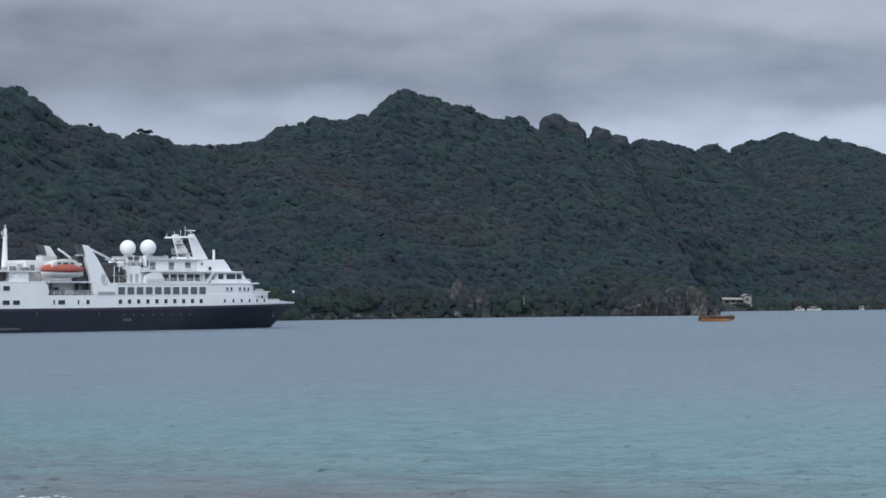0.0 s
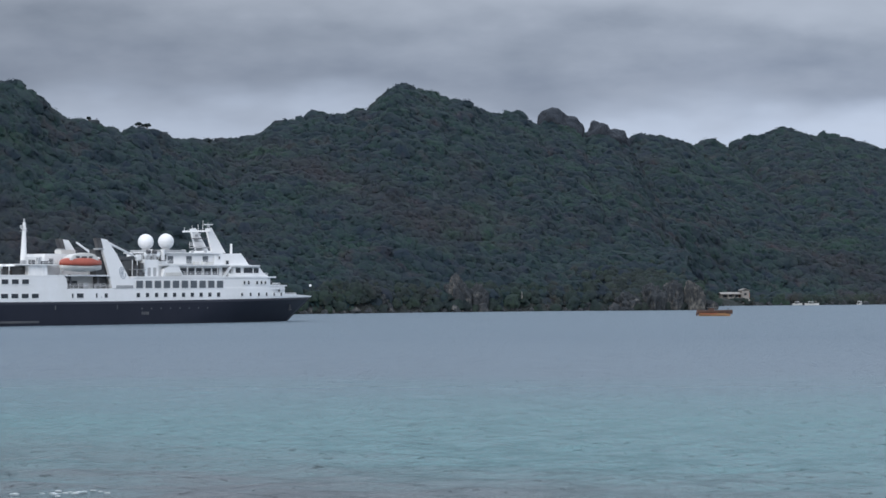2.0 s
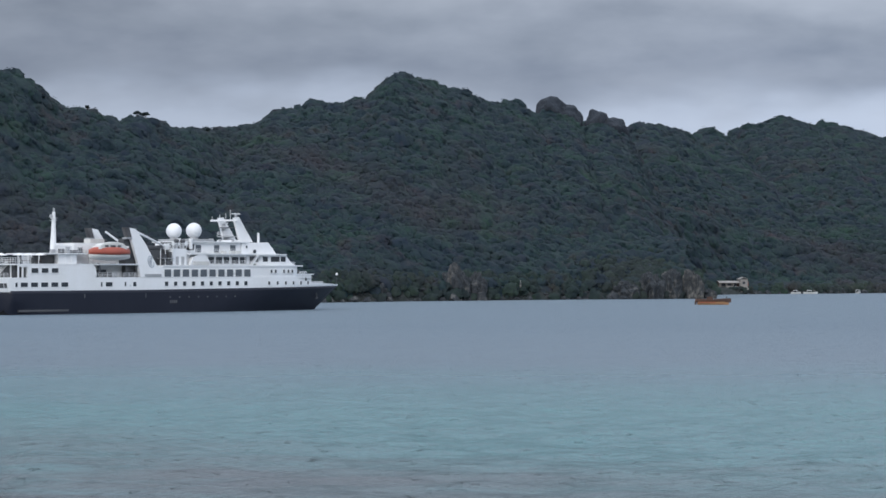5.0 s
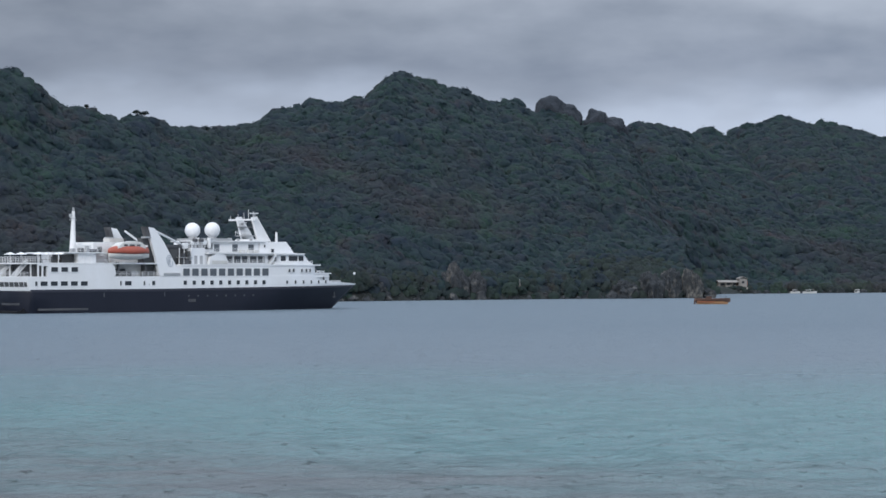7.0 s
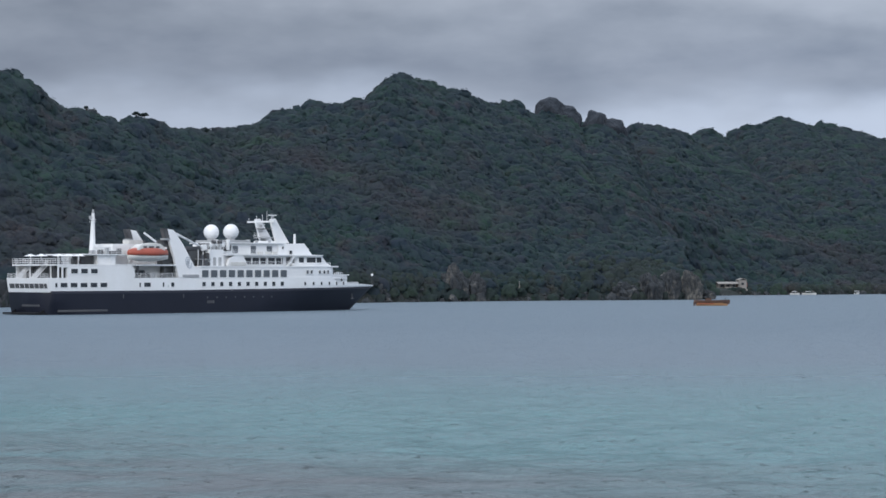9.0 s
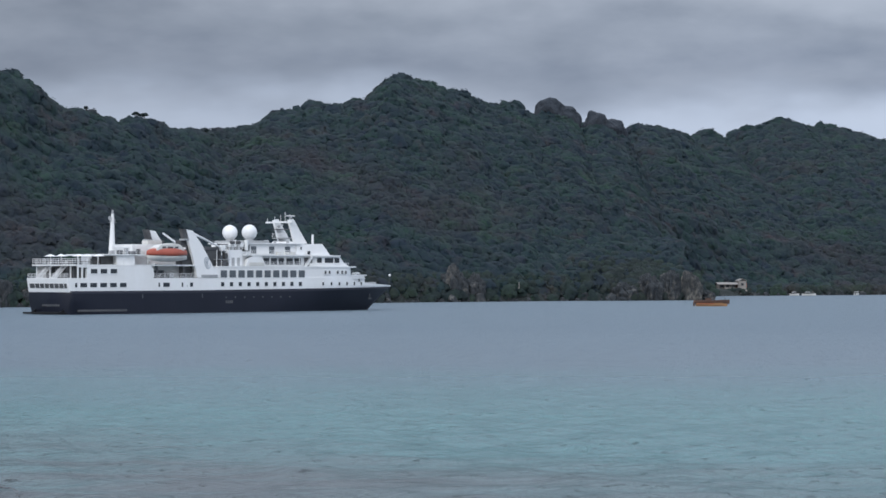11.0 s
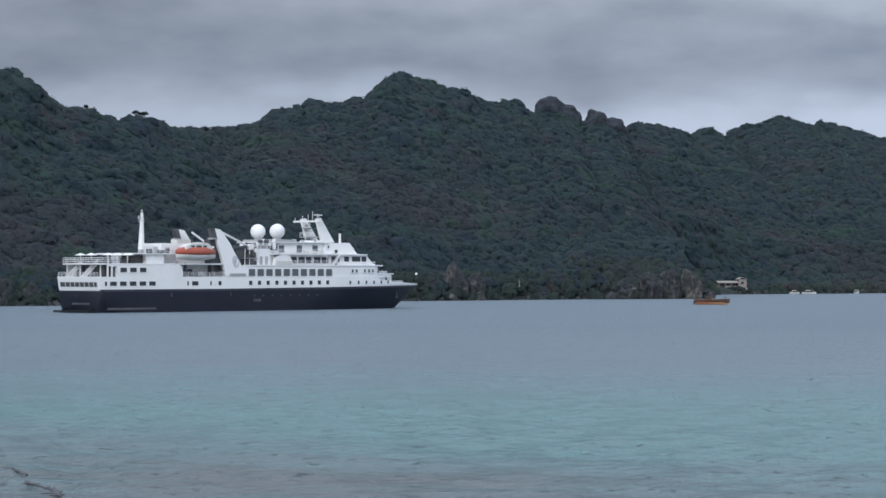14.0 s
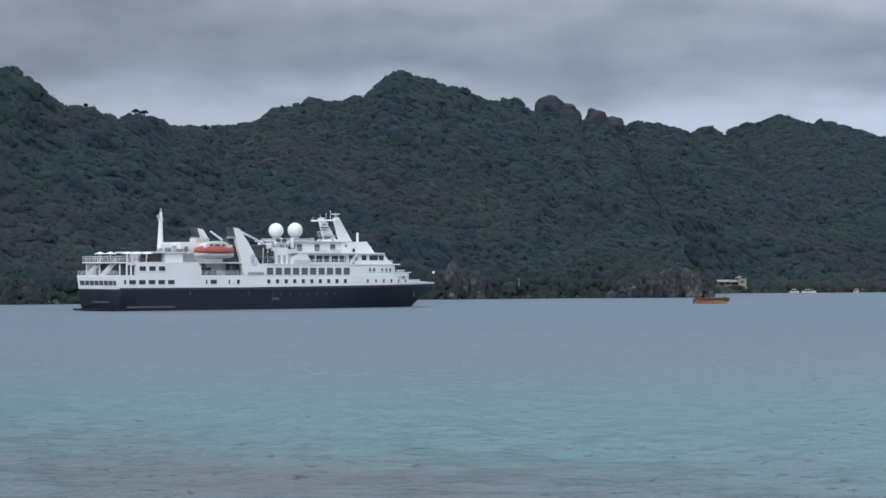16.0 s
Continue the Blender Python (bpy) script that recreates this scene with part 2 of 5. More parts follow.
def prism(bm, outline, axis, a, b, bevel=0.0):
    """An outline of two coordinates carried along an axis ("x", "y" or "z") from a to b."""
    put = {"x": lambda p, q, r: (r, p, q), "y": lambda p, q, r: (p, r, q), "z": lambda p, q, r: (p, q, r)}[axis]
    lo = [bm.verts.new(put(*p, a)) for p in outline]
    hi = [bm.verts.new(put(*p, b)) for p in outline]
    k = len(lo)
    f = [bm.faces.new(lo[::-1]), bm.faces.new(hi)]
    f += [bm.faces.new((lo[i], lo[(i + 1) % k], hi[(i + 1) % k], hi[i])) for i in range(k)]
    if bevel:
        e = list({e for q in f for e in q.edges})
        bmesh.ops.bevel(bm, geom=e, offset=bevel, segments=2, affect="EDGES")
    return bm


def rod(bm, p, q, r, r2=None, sides=8):
    p, q = Vector(p), Vector(q)
    m = Matrix.Translation((p + q) / 2) @ (q - p).to_track_quat("Z", "Y").to_matrix().to_4x4()
    bmesh.ops.create_cone(bm, cap_ends=True, segments=sides, radius1=r, radius2=r if r2 is None else r2, depth=(q - p).length, matrix=m)
    return bm


def ball(bm, c, r, sub=3, scale=(1, 1, 1)):
    bmesh.ops.create_icosphere(bm, subdivisions=sub, radius=r, matrix=Matrix.Translation(c) @ Matrix.Diagonal((*scale, 1)))
    return bm


def B():
    return bmesh.new()


# ---- sea, sky and land ----
def make_sea():
    """One sheet to the horizon, finely waved where it is near."""
    ys = list(np.arange(60, 240, 0.45)) + list(np.arange(240, 420, 1.2)) + list(np.arange(420, 1100, 6.0)) + [1500, 2500, 4800]
    ys = [-4800, -800, -100, 0, 40] + ys
    xs = np.concatenate([[-4800, -1500, -400, -120], np.arange(-75, 75.1, 0.9), [120, 400, 1500, 4800]])
    gx, gy = np.meshgrid(xs, ys)
    rng = np.random.RandomState(4)
    z = np.zeros_like(gx)
    for i in range(26):
        ang = rng.normal(0.2, 0.8)
        k = 2 * math.pi / rng.uniform(1.6, 9.0)
        z += rng.uniform(0.3, 1.0) * 0.06 / k * 0.5 * np.sin(k * (gx * math.sin(ang) + gy * math.cos(ang)) + rng.uniform(0, 6.28))
    fade = np.clip((400 - gy) / 240, 0, 1) * np.clip((gy - 40) / 20, 0, 1) * np.clip((85 - abs(gx)) / 10, 0, 1)
    verts = np.stack([gx, gy, z * fade], -1).reshape(-1, 3)
    nx, ny = len(xs), len(ys)
    idx = np.arange(nx * ny).reshape(ny, nx)
    faces = np.stack([idx[:-1, :-1], idx[:-1, 1:], idx[1:, 1:], idx[1:, :-1]], -1).reshape(-1, 4)
    me = bpy.data.meshes.new("water")
    me.from_pydata(verts.tolist(), [], faces.tolist())
    me.shade_smooth()
    me.materials.append(WATER)
    return tagged(new("water", me), "calm grey-blue sea turning turquoise over the shallows", "sea", kind="structure")


sea = make_sea()


def make_sky():
    """A bank of cloud all round the horizon's far side."""
    bm, cols = B(), []
    for i in range(41):
        a = radians(-40 + 2 * i)
        cols.append([bm.verts.new((4700 * math.sin(a), 4700 * math.cos(a), z)) for z in (-40, 400, 900, 1500)])
    for p, q in zip(cols, cols[1:]):
        for j in range(3):
            bm.faces.new((p[j], q[j], q[j + 1], p[j + 1]))
    ob = finish(new("backdrop", bpy.data.meshes.new("backdrop")), bm, CLOUD, True)
    return tagged(ob, "low grey stratus cloud banked above the hills", "cloudy sky", kind="structure")


sky_bank = make_sky()

HILLS = []


def hill(x, y, height, sx, sy):
    HILLS.append((x, y, height, sx, sy))


hill(-160, 792, 81.3, 18.4, 150)
hill(-141, 804, 72.2, 18.6, 150)
hill(-129, 813, 61.7, 16.3, 150)
hill(-115, 830, 60.3, 20.1, 150)
hill(-100, 853, 59.2, 14.3, 150)
hill(-88, 877, 56.7, 16.6, 150)
hill(-77, 942, 61.0, 19.4, 150)
hill(-61, 959, 67.8, 17.5, 150)
hill(-47, 976, 71.4, 17.8, 150)
hill(-32, 993, 74.5, 17.3, 150)
hill(-19, 1011, 85.2, 14.2, 150)
hill(-7, 1022, 84.4, 16.8, 150)
hill(7, 1034, 80.2, 15.2, 150)
hill(19, 1053, 75.6, 16.2, 150)
hill(31, 1067, 78.4, 14.9, 150)
hill(44, 1086, 75.7, 12.5, 150)
hill(53, 1088, 73.3, 11.6, 150)
hill(65, 1105, 73.1, 13.7, 150)
hill(75, 1111, 70.6, 13.7, 150)
hill(98, 1251, 80.0, 26.4, 185)
hill(118, 1299, 79.0, 25.2, 185)
hill(141, 1344, 81.6, 23.0, 185)
hill(174, 1456, 89.3, 29.9, 185)
hill(199, 1484, 96.2, 30.7, 185)
hill(227, 1502, 93.8, 26.8, 185)
hill(249, 1516, 88.7, 28.1, 185)
hill(270, 1522, 82.1, 23.2, 185)

SHORE_X = (-700, -250, -115, -98, -6, 39, 60, 84, 92, 112, 178, 400, 900)
SHORE_Y = (420, 590, 660, 672, 768, 803, 812, 826, 940, 966, 1012, 1090, 1200)


def shore(x):
    return np.interp(x, SHORE_X, SHORE_Y)


def lumps(x, y, size, seed):
    """Smooth random relief from a sum of waves."""
    rng = np.random.RandomState(seed)
    s = 0
    for i in range(14):
        a, k = rng.uniform(0, math.pi), 2 * math.pi / (size * rng.uniform(0.6, 1.7))
        s = s + np.sin(k * (x * math.cos(a) + y * math.sin(a)) + rng.uniform(0, 6.28))
    return s / 14 ** 0.5


def land_height(x, y):
    """Steady slopes from the shore up to the crests, falling away gently behind them."""
    s, coast = 0, shore(x)
    foot = sum(shore(x + 8 * k) for k in range(-4, 5)) / 9
    for hx, hy, h, sx, sy in HILLS:
        front = np.clip((y - foot) / (hy - foot), 0.0, 1.0) ** 0.85
        back = np.exp(-0.5 * (np.maximum(y - hy, 0) / sy) ** 2)
        s = s + (h * np.exp(-0.5 * ((x - hx) / sx) ** 2) * np.where(y < hy, front, back)) ** 8
    s = s ** 0.125
    inland = y - coast
    up = np.clip(inland / 140, 0, 1)
    gully = 1 - 0.05 * np.clip(1 - np.abs(lumps(x, y * 0.6, 60, 5)) * 1.4, 0, 1) * up * (1 - np.clip((inland - 140) / 70, 0, 1))
    z = s * gully
    low = np.clip((x - 86) / 8, 0, 1) * np.clip((70 - inland) / 45, 0, 1)
    z = z - 0.5 * np.clip(inland / 60, 0, 1)
    z = np.maximum(z * (1 - 0.8 * low), 1.2 + (1 - 0.9 * low) * (13 * np.clip(inland / 45, 0, 1) ** 0.7 + 0.05 * np.clip(inland, 0, 400))) + 0.6 * lumps(x, y, 28, 6) * np.clip(inland / 60, 0, 1)
    return np.where(inland < 0, -3.0 + np.clip(inland, -20, 0) * 0.1, np.maximum(z, 0.9) * np.clip(inland / 4, 0.02, 1))


def make_land():
    xs = np.concatenate([[-1400, -900, -600], np.arange(-420, 480, 6.0), [600, 900, 1500]])
    ys = np.concatenate([np.arange(400, 1250, 4.0), np.arange(1250, 1800, 8.0), [2000, 2500, 3200]])
    gx, gy = np.meshgrid(xs, ys)
    bare = land_height(gx, gy) - 1.2 * np.clip((gy - shore(gx) - 14) / 20, 0, 1)
    verts = np.stack([gx, gy, bare], -1).reshape(-1, 3)
    nx, ny = len(xs), len(ys)
    idx = np.arange(nx * ny).reshape(ny, nx)
    faces = np.stack([idx[:-1, :-1], idx[:-1, 1:], idx[1:, 1:], idx[1:, :-1]], -1).reshape(-1, 4)
    me = bpy.data.meshes.new("ground")
    me.from_pydata(verts.tolist(), [], faces.tolist())
    me.shade_smooth()
    me.materials.append(SOIL)
    return tagged(new("ground", me), "steep wooded hills rising straight from the sea", "hillside", kind="structure")


ground = make_land()


def crown_shapes(count, seed, tufts):
    """Uneven domed crowns of one metre's radius, shingled all over with leaf sprays."""
    rng, made = np.random.RandomState(seed), []
    for i in range(count):
        bm = B()
        bmesh.ops.create_icosphere(bm, subdivisions=2, radius=0.9)
        bmesh.ops.delete(bm, geom=[v for v in bm.verts if v.co.z < -0.3], context="VERTS")
        o = Vector(rng.uniform(0, 50, 3))
        for v in bm.verts:
            v.co *= 1 + 0.5 * noise.noise(v.co * 1.6 + o)
        bm.verts.ensure_lookup_table()
        cap = np.array([v.co for v in bm.verts])
        tri = np.array([[v.index for v in f.verts] for f in bm.faces])
        bm.free()
        vs = []
        for j in range(tufts):
            u = rng.normal(size=3)
            u /= np.linalg.norm(u)
            u[2] = max(abs(u[2]), 0.12)
            c = u * (0.91 + 0.45 * noise.noise(Vector(u * 0.9) * 1.6 + o)) * rng.uniform(0.97, 1.03)
            nrm = 0.5 * u + (0, 0, 1.0) + rng.normal(size=3) * 0.14
            nrm /= np.linalg.norm(nrm)
            e = np.cross(nrm, rng.normal(size=3))
            e /= np.linalg.norm(e)
            f = np.cross(nrm, e)
            r = rng.uniform(0.10, 0.22)
            k = rng.uniform(0.55, 1.2, 4)
            vs += [c + e * r * k[0], c + f * r * k[1], c - e * r * k[2], c - f * r * k[3]]
        q = np.arange(4 * tufts).reshape(-1, 4) + len(cap)
        made.append((np.concatenate([cap, np.array(vs)]), np.concatenate([tri, q[:, :3], q[:, [0, 2, 3]]])))
    return made


def scatter(name, places, mat, label, category, seed, tufts=36, soft=0.7):
    """Many crowns joined into one mesh. places: rows of x, y, z, radius, height and, on a slope, the way it leans."""
    rng, shapes = np.random.RandomState(seed), crown_shapes(16, seed + 1, tufts)
    vs, fs, ns, own, base = [], [], [], [], 0
    for x, y, z, r, h, *lean in places:
        v, f = shapes[rng.randint(len(shapes))]
        a = rng.uniform(0, 6.28)
        c, s = math.cos(a), math.sin(a)
        flat = np.stack([r * (c * v[:, 0] - s * v[:, 1]), r * (s * v[:, 0] + c * v[:, 1]), h * v[:, 2]], -1)
        lean = lean or (0, -0.6, 0.8)
        n = np.array(lean) / np.linalg.norm(lean)
        a = np.cross((0, 1, 0), n)
        a /= np.linalg.norm(a)
        flat = flat @ np.stack([a, np.cross(n, a), n])
        vs.append(flat + (x, y, z))
        # a leaf mass scatters the light, so each crown's own curve counts for less than the slope
        curve = flat / np.linalg.norm(flat, axis=1)[:, None]
        ns.append(soft * n + (1 - soft) * curve)
        own.append(np.full(len(v), rng.uniform()))
        fs.append(f + base)
        base += len(v)
    vs, fs = np.concatenate(vs), np.concatenate(fs)
    me = bpy.data.meshes.new(name)
    me.vertices.add(len(vs))
    me.vertices.foreach_set("co", vs.ravel())
    me.loops.add(fs.size)
    me.loops.foreach_set("vertex_index", fs.ravel().astype(np.int32))
    me.polygons.add(len(fs))
    me.polygons.foreach_set("loop_start", np.arange(0, fs.size, 3, dtype=np.int32))
    me.update(calc_edges=True)
    me.shade_smooth()
    me.normals_split_custom_set_from_vertices(np.concatenate(ns))
    me.attributes.new("crown", "FLOAT", "POINT").data.foreach_set("value", np.concatenate(own).astype(np.float32))
    me.materials.append(mat)
    return tagged(new(name, me), label, category, kind="stuff")


def hashed(i, j, k):
    v = np.sin(i * 127.1 + j * 311.7 + k * 74.7) * 43758.5453
    return v - np.floor(v)


def domes(x, y, cell, seed):
    """Crowns packed on an uneven grid: height of the nearest dome, 0 to 1, and a number for the crown."""
    ci, cj = np.floor(x / cell), np.floor(y / cell)
    best, who = np.full(x.shape, 9.0), np.zeros(x.shape)
    for di in (-1, 0, 1):
        for dj in (-1, 0, 1):
            i, j = ci + di, cj + dj
            px, py = (i + hashed(i, j, seed)) * cell, (j + hashed(i, j, seed + 1)) * cell
            size = 0.75 + 0.5 * hashed(i, j, seed + 2)
            d = np.hypot(x - px, y - py) / (cell * size)
            who = np.where(d < best, hashed(i, j, seed + 3), who)
            best = np.minimum(best, d)
    return np.sqrt(np.clip(1 - best * best * 0.8, 0, 1)), who


def forest():
    """A closed canopy of domed crowns over the slopes, covered with leaf sprays."""
    rng = np.random.RandomState(11)
    xs, ys = np.arange(-230, 340, 1.4), np.concatenate([np.arange(560, 1150, 1.4), np.arange(1150, 1600, 2.0)])
    gx, gy = np.meshgrid(xs, ys)
    inland = gy - shore(gx)
    wx, wy = gx + 1.2 * lumps(gx, gy, 9, 31), gy + 1.2 * lumps(gx, gy, 9, 32)
    big, who = domes(wx, wy, 6.5, 3)
    mid, _ = domes(wx, wy, 3.0, 9)
    tiny, _ = domes(gx, gy, 1.5, 15)
    tall = -0.6 + (0.35 + 0.9 * who) * big + 0.32 * mid + 0.1 * tiny + 0.04 * rng.normal(size=gx.shape)
    z = land_height(gx, gy) + tall * np.clip(inland / 14, 0.1, 1)
    free = np.zeros(gx.shape, dtype=bool)
    for cx, cy, cw, cd in CLEARINGS:
        free |= ((gx - cx) / cw) ** 2 + ((gy - cy) / cd) ** 2 < 1
    keep = (inland > 1.5) & ~free & (np.abs(gx) < 0.215 * gy)
    ny, nx = gx.shape
    idx = np.arange(nx * ny).reshape(ny, nx)
    ok = keep[:-1, :-1] & keep[:-1, 1:] & keep[1:, 1:] & keep[1:, :-1]
    faces = np.stack([idx[:-1, :-1], idx[:-1, 1:], idx[1:, 1:], idx[1:, :-1]], -1)[ok]
    used = np.unique(faces)
    turn = np.zeros(nx * ny, dtype=np.int64)
    turn[used] = np.arange(len(used))
    dy, dx = np.gradient(z, ys, xs)
    up = np.stack([-dx, -dy, np.ones_like(dx)], -1).reshape(-1, 3)[used]
    up /= np.linalg.norm(up, axis=1)[:, None]
    verts, faces = np.stack([gx, gy, z], -1).reshape(-1, 3)[used], turn[faces]
    # sprays lie on the crowns and stand a little out of them, on the slopes that face the sea
    facing = np.flatnonzero((up[:, 1] < 0.25) | (rng.uniform(size=len(up)) < 0.15))
    pick = rng.choice(facing, 60000)
    c = verts[pick] + rng.uniform(-0.3, 0.3, size=(len(pick), 3)) * (1, 1, 0.2)
    nrm = up[pick] + (0, -0.3, 0) + rng.normal(size=c.shape) * 0.12
    nrm /= np.linalg.norm(nrm, axis=1)[:, None]
    c = c + nrm * rng.uniform(0.0, 0.07, len(pick))[:, None]
    e = np.cross(nrm, rng.normal(size=c.shape))
    e /= np.linalg.norm(e, axis=1)[:, None]
    f = np.cross(nrm, e)
    r = rng.uniform(0.2, 0.45, len(pick))[:, None]
    k = rng.uniform(0.6, 1.2, (4, len(pick), 1))
    sprays = np.stack([c + e * r * k[0], c + f * r * k[1], c - e * r * k[2], c - f * r * k[3]], 1).reshape(-1, 3)
    fs = np.concatenate([faces, np.arange(len(sprays)).reshape(-1, 4) + len(verts)])
    vs = np.concatenate([verts, sprays])
    me = bpy.data.meshes.new("forest")
    me.vertices.add(len(vs))
    me.vertices.foreach_set("co", vs.ravel())
    me.loops.add(fs.size)
    me.loops.foreach_set("vertex_index", fs.ravel().astype(np.int32))
    me.polygons.add(len(fs))
    me.polygons.foreach_set("loop_start", np.arange(0, fs.size, 4, dtype=np.int32))
    me.update(calc_edges=True)
    me.shade_smooth()
    ly, lx = np.gradient(land_height(gx, gy), ys, xs)
    wide = np.stack([-lx, -ly, np.ones_like(lx)], -1).reshape(-1, 3)[used]
    wide /= np.linalg.norm(wide, axis=1)[:, None]
    soft = 0.65 * wide + 0.35 * up
    me.normals_split_custom_set_from_vertices(np.concatenate([soft, np.repeat(0.8 * wide[pick] + 0.2 * nrm, 4, axis=0)]))
    me.attributes.new("crown", "FLOAT", "POINT").data.foreach_set("value", np.concatenate([who.ravel()[used], np.repeat(who.ravel()[used][pick], 4)]).astype(np.float32))
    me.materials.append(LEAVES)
    tagged(new("forest", me), "dense dark green tropical forest covering the hills", "forest", kind="stuff")
    # round crowns of many sizes stand half sunk in the closed canopy
    rows, near, y = [], [], 580.0
    while y < 1560:
        step = 3.4 if y < 900 else 3.9 if y < 1130 else 5.0
        px = np.arange(-0.19 * y, 0.19 * y, step)
        px = px + rng.uniform(-0.6, 0.6, len(px)) * step
        py = y + rng.uniform(-0.6, 0.6, len(px)) * step
        col = np.clip(np.searchsorted(xs, px), 1, nx - 2)
        line = np.clip(np.searchsorted(ys, py), 1, ny - 2)
        pz = land_height(px, py)
        gx_slope, gy_slope = (land_height(px + 4, py) - pz) / 4, (land_height(px, py + 4) - pz) / 4
        size = step * np.clip(rng.lognormal(-0.42, 0.32, len(px)), 0.4, 1.1)
        for i in np.flatnonzero((py - shore(px) > 5) & (gy_slope > -0.12) & keep[line, col]):
            r = size[i]
            h = r * rng.uniform(0.65, 0.95)
            rows.append((px[i], py[i], z[line[i], col[i]] - 0.25 * h, r, h, -0.7 * gx_slope[i], -0.7 * gy_slope[i] - 0.3, 1.0))
        y += step * 0.85
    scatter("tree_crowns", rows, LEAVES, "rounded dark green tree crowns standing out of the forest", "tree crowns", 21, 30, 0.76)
    for x in np.arange(-140, 240, 1.3):
        for d in np.arange(1.0, 13, 2.2):
            px, py = x + rng.uniform(-1, 1), float(shore(x)) + d + rng.uniform(-1, 1)
            if clear(px, py) or rng.uniform() < 0.2:
                continue
            r = rng.lognormal(0.2, 0.35)
            near.append((px, py, ridge_height(px, py) + 0.3 * r, r, r * rng.uniform(0.8, 1.3)))
    for i in range(420):
        px, py = 69 + rng.normal() * 9, 821 + abs(rng.normal()) * 9
        near.append((px, py, ridge_height(px, py) + rng.uniform(0.2, 1.8), rng.uniform(1.1, 2.0), rng.uniform(0.8, 1.4)))
    for dx, dy in ((-0.6, -2.2), (0.3, -2.6), (1.0, -2.1)):
        near.append((23.4 + dx, 794.5 + dy, ridge_height(23.2, 794.5) - 0.2, 0.75, 0.95))
    for i in range(26):
        px = rng.uniform(103.5, 117)
        near.append((px, 969.5 + rng.uniform(-2, 1.5), rng.uniform(0.9, 2.4), rng.uniform(0.7, 1.2), rng.uniform(0.6, 1.1)))
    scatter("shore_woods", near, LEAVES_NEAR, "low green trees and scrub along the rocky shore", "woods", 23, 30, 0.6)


def ridge_height(x, y):
    return float(land_height(np.array(float(x)), np.array(float(y))))


# ground kept free of trees: rock faces, the house and its yard (x, y, radius along x and y)
CLEARINGS = [(110, 968, 13, 11), (23.2, 794, 0.8, 2.5)]


def clear(x, y):
    return any(((x - a) / c) ** 2 + ((y - b) / d) ** 2 < 1 for a, b, c, d in CLEARINGS)


forest()


# ---- rocks, house, boats and lone trees along the far shore ----
def make_rock(x, y, w, d, h, seed, label, z=0.0, mat=None, rough=1.0):
    """A craggy outcrop standing in the water's edge, cleft and ledged."""
    bm = B()
    bmesh.ops.create_icosphere(bm, subdivisions=5, radius=1)
    o = Vector((seed * 7.3, seed * 3.1, 0))
    for v in bm.verts:
        u = v.co.copy()
        r = 1 + 0.30 * noise.noise(u * 1.6 + o) + rough * (0.16 * noise.noise(u * 4.2 + o) + 0.07 * noise.noise(u * 11 + o))
        cut = abs(noise.noise(Vector((u.x * 3.0, u.y * 3.0, u.z * 0.6)) + o))
        r -= rough * 0.12 * max(0, 0.12 - cut) / 0.12
        u = u * r
        u.z = math.copysign(abs(u.z) ** 0.75, u.z)
        v.co = Vector((u.x * w / 2, u.y * d / 2, u.z * h))
    ob = finish(new("rock", bpy.data.meshes.new("rock")), bm, mat or ROCK)
    ob.matrix_basis = pose(x, y, z, 0, 0, seed * 37)
    return tagged(ob, label, "rock", "rocks on the far shore")


CLIFF = "craggy brown sea cliff with cracks and ledges"
make_rock(3.5, 781, 9, 8, 10.2, 1, CLIFF)
make_rock(9.5, 784, 8, 8, 8.2, 2, CLIFF)
make_rock(-8, 775, 12, 7, 5.0, 3, CLIFF)
make_rock(-22, 760, 13, 7, 5.5, 4, CLIFF)
make_rock(-37, 746, 12, 7, 4.5, 5, CLIFF)
make_rock(58, 814.5, 11, 8, 5.4, 6, CLIFF)
make_rock(66.5, 819, 10, 9, 8.2, 7, CLIFF)
make_rock(73.5, 823, 8, 8, 9.0, 8, CLIFF)
make_rock(80, 824, 8, 7, 9.4, 9, "pale washed sea cliff with a dark cleft", 0.0, WASHED)
make_rock(86, 829, 5, 5, 3.0, 10, "low dark rock at the water's edge")
make_rock(-115, 664, 8, 6, 7.4, 11, CLIFF)
make_rock(-108, 668, 7, 6, 5.8, 12, CLIFF)
make_rock(30, 803, 9, 5, 2.6, 13, "low dark rock at the water's edge")
make_rock(43, 809, 8, 5, 3.0, 14, "low dark rock at the water's edge")
make_rock(-80, 694, 14, 6, 4.5, 15, CLIFF)
make_rock(-60, 718, 12, 6, 4.0, 16, CLIFF)

CRAGGY = "bare brownish crag breaking out of the forest ridge"
make_rock(45.5, 1083, 14, 14, 8.0, 17, CRAGGY, 74.5, CRAG, 0.3)
make_rock(52.0, 1085, 12, 14, 7.0, 18, CRAGGY, 72.5, CRAG, 0.3)
make_rock(66.0, 1100, 11, 14, 8.0, 19, CRAGGY, 70.5, CRAG, 0.3)
make_rock(72.0, 1102, 14, 14, 7.0, 21, CRAGGY, 68.5, CRAG, 0.3)


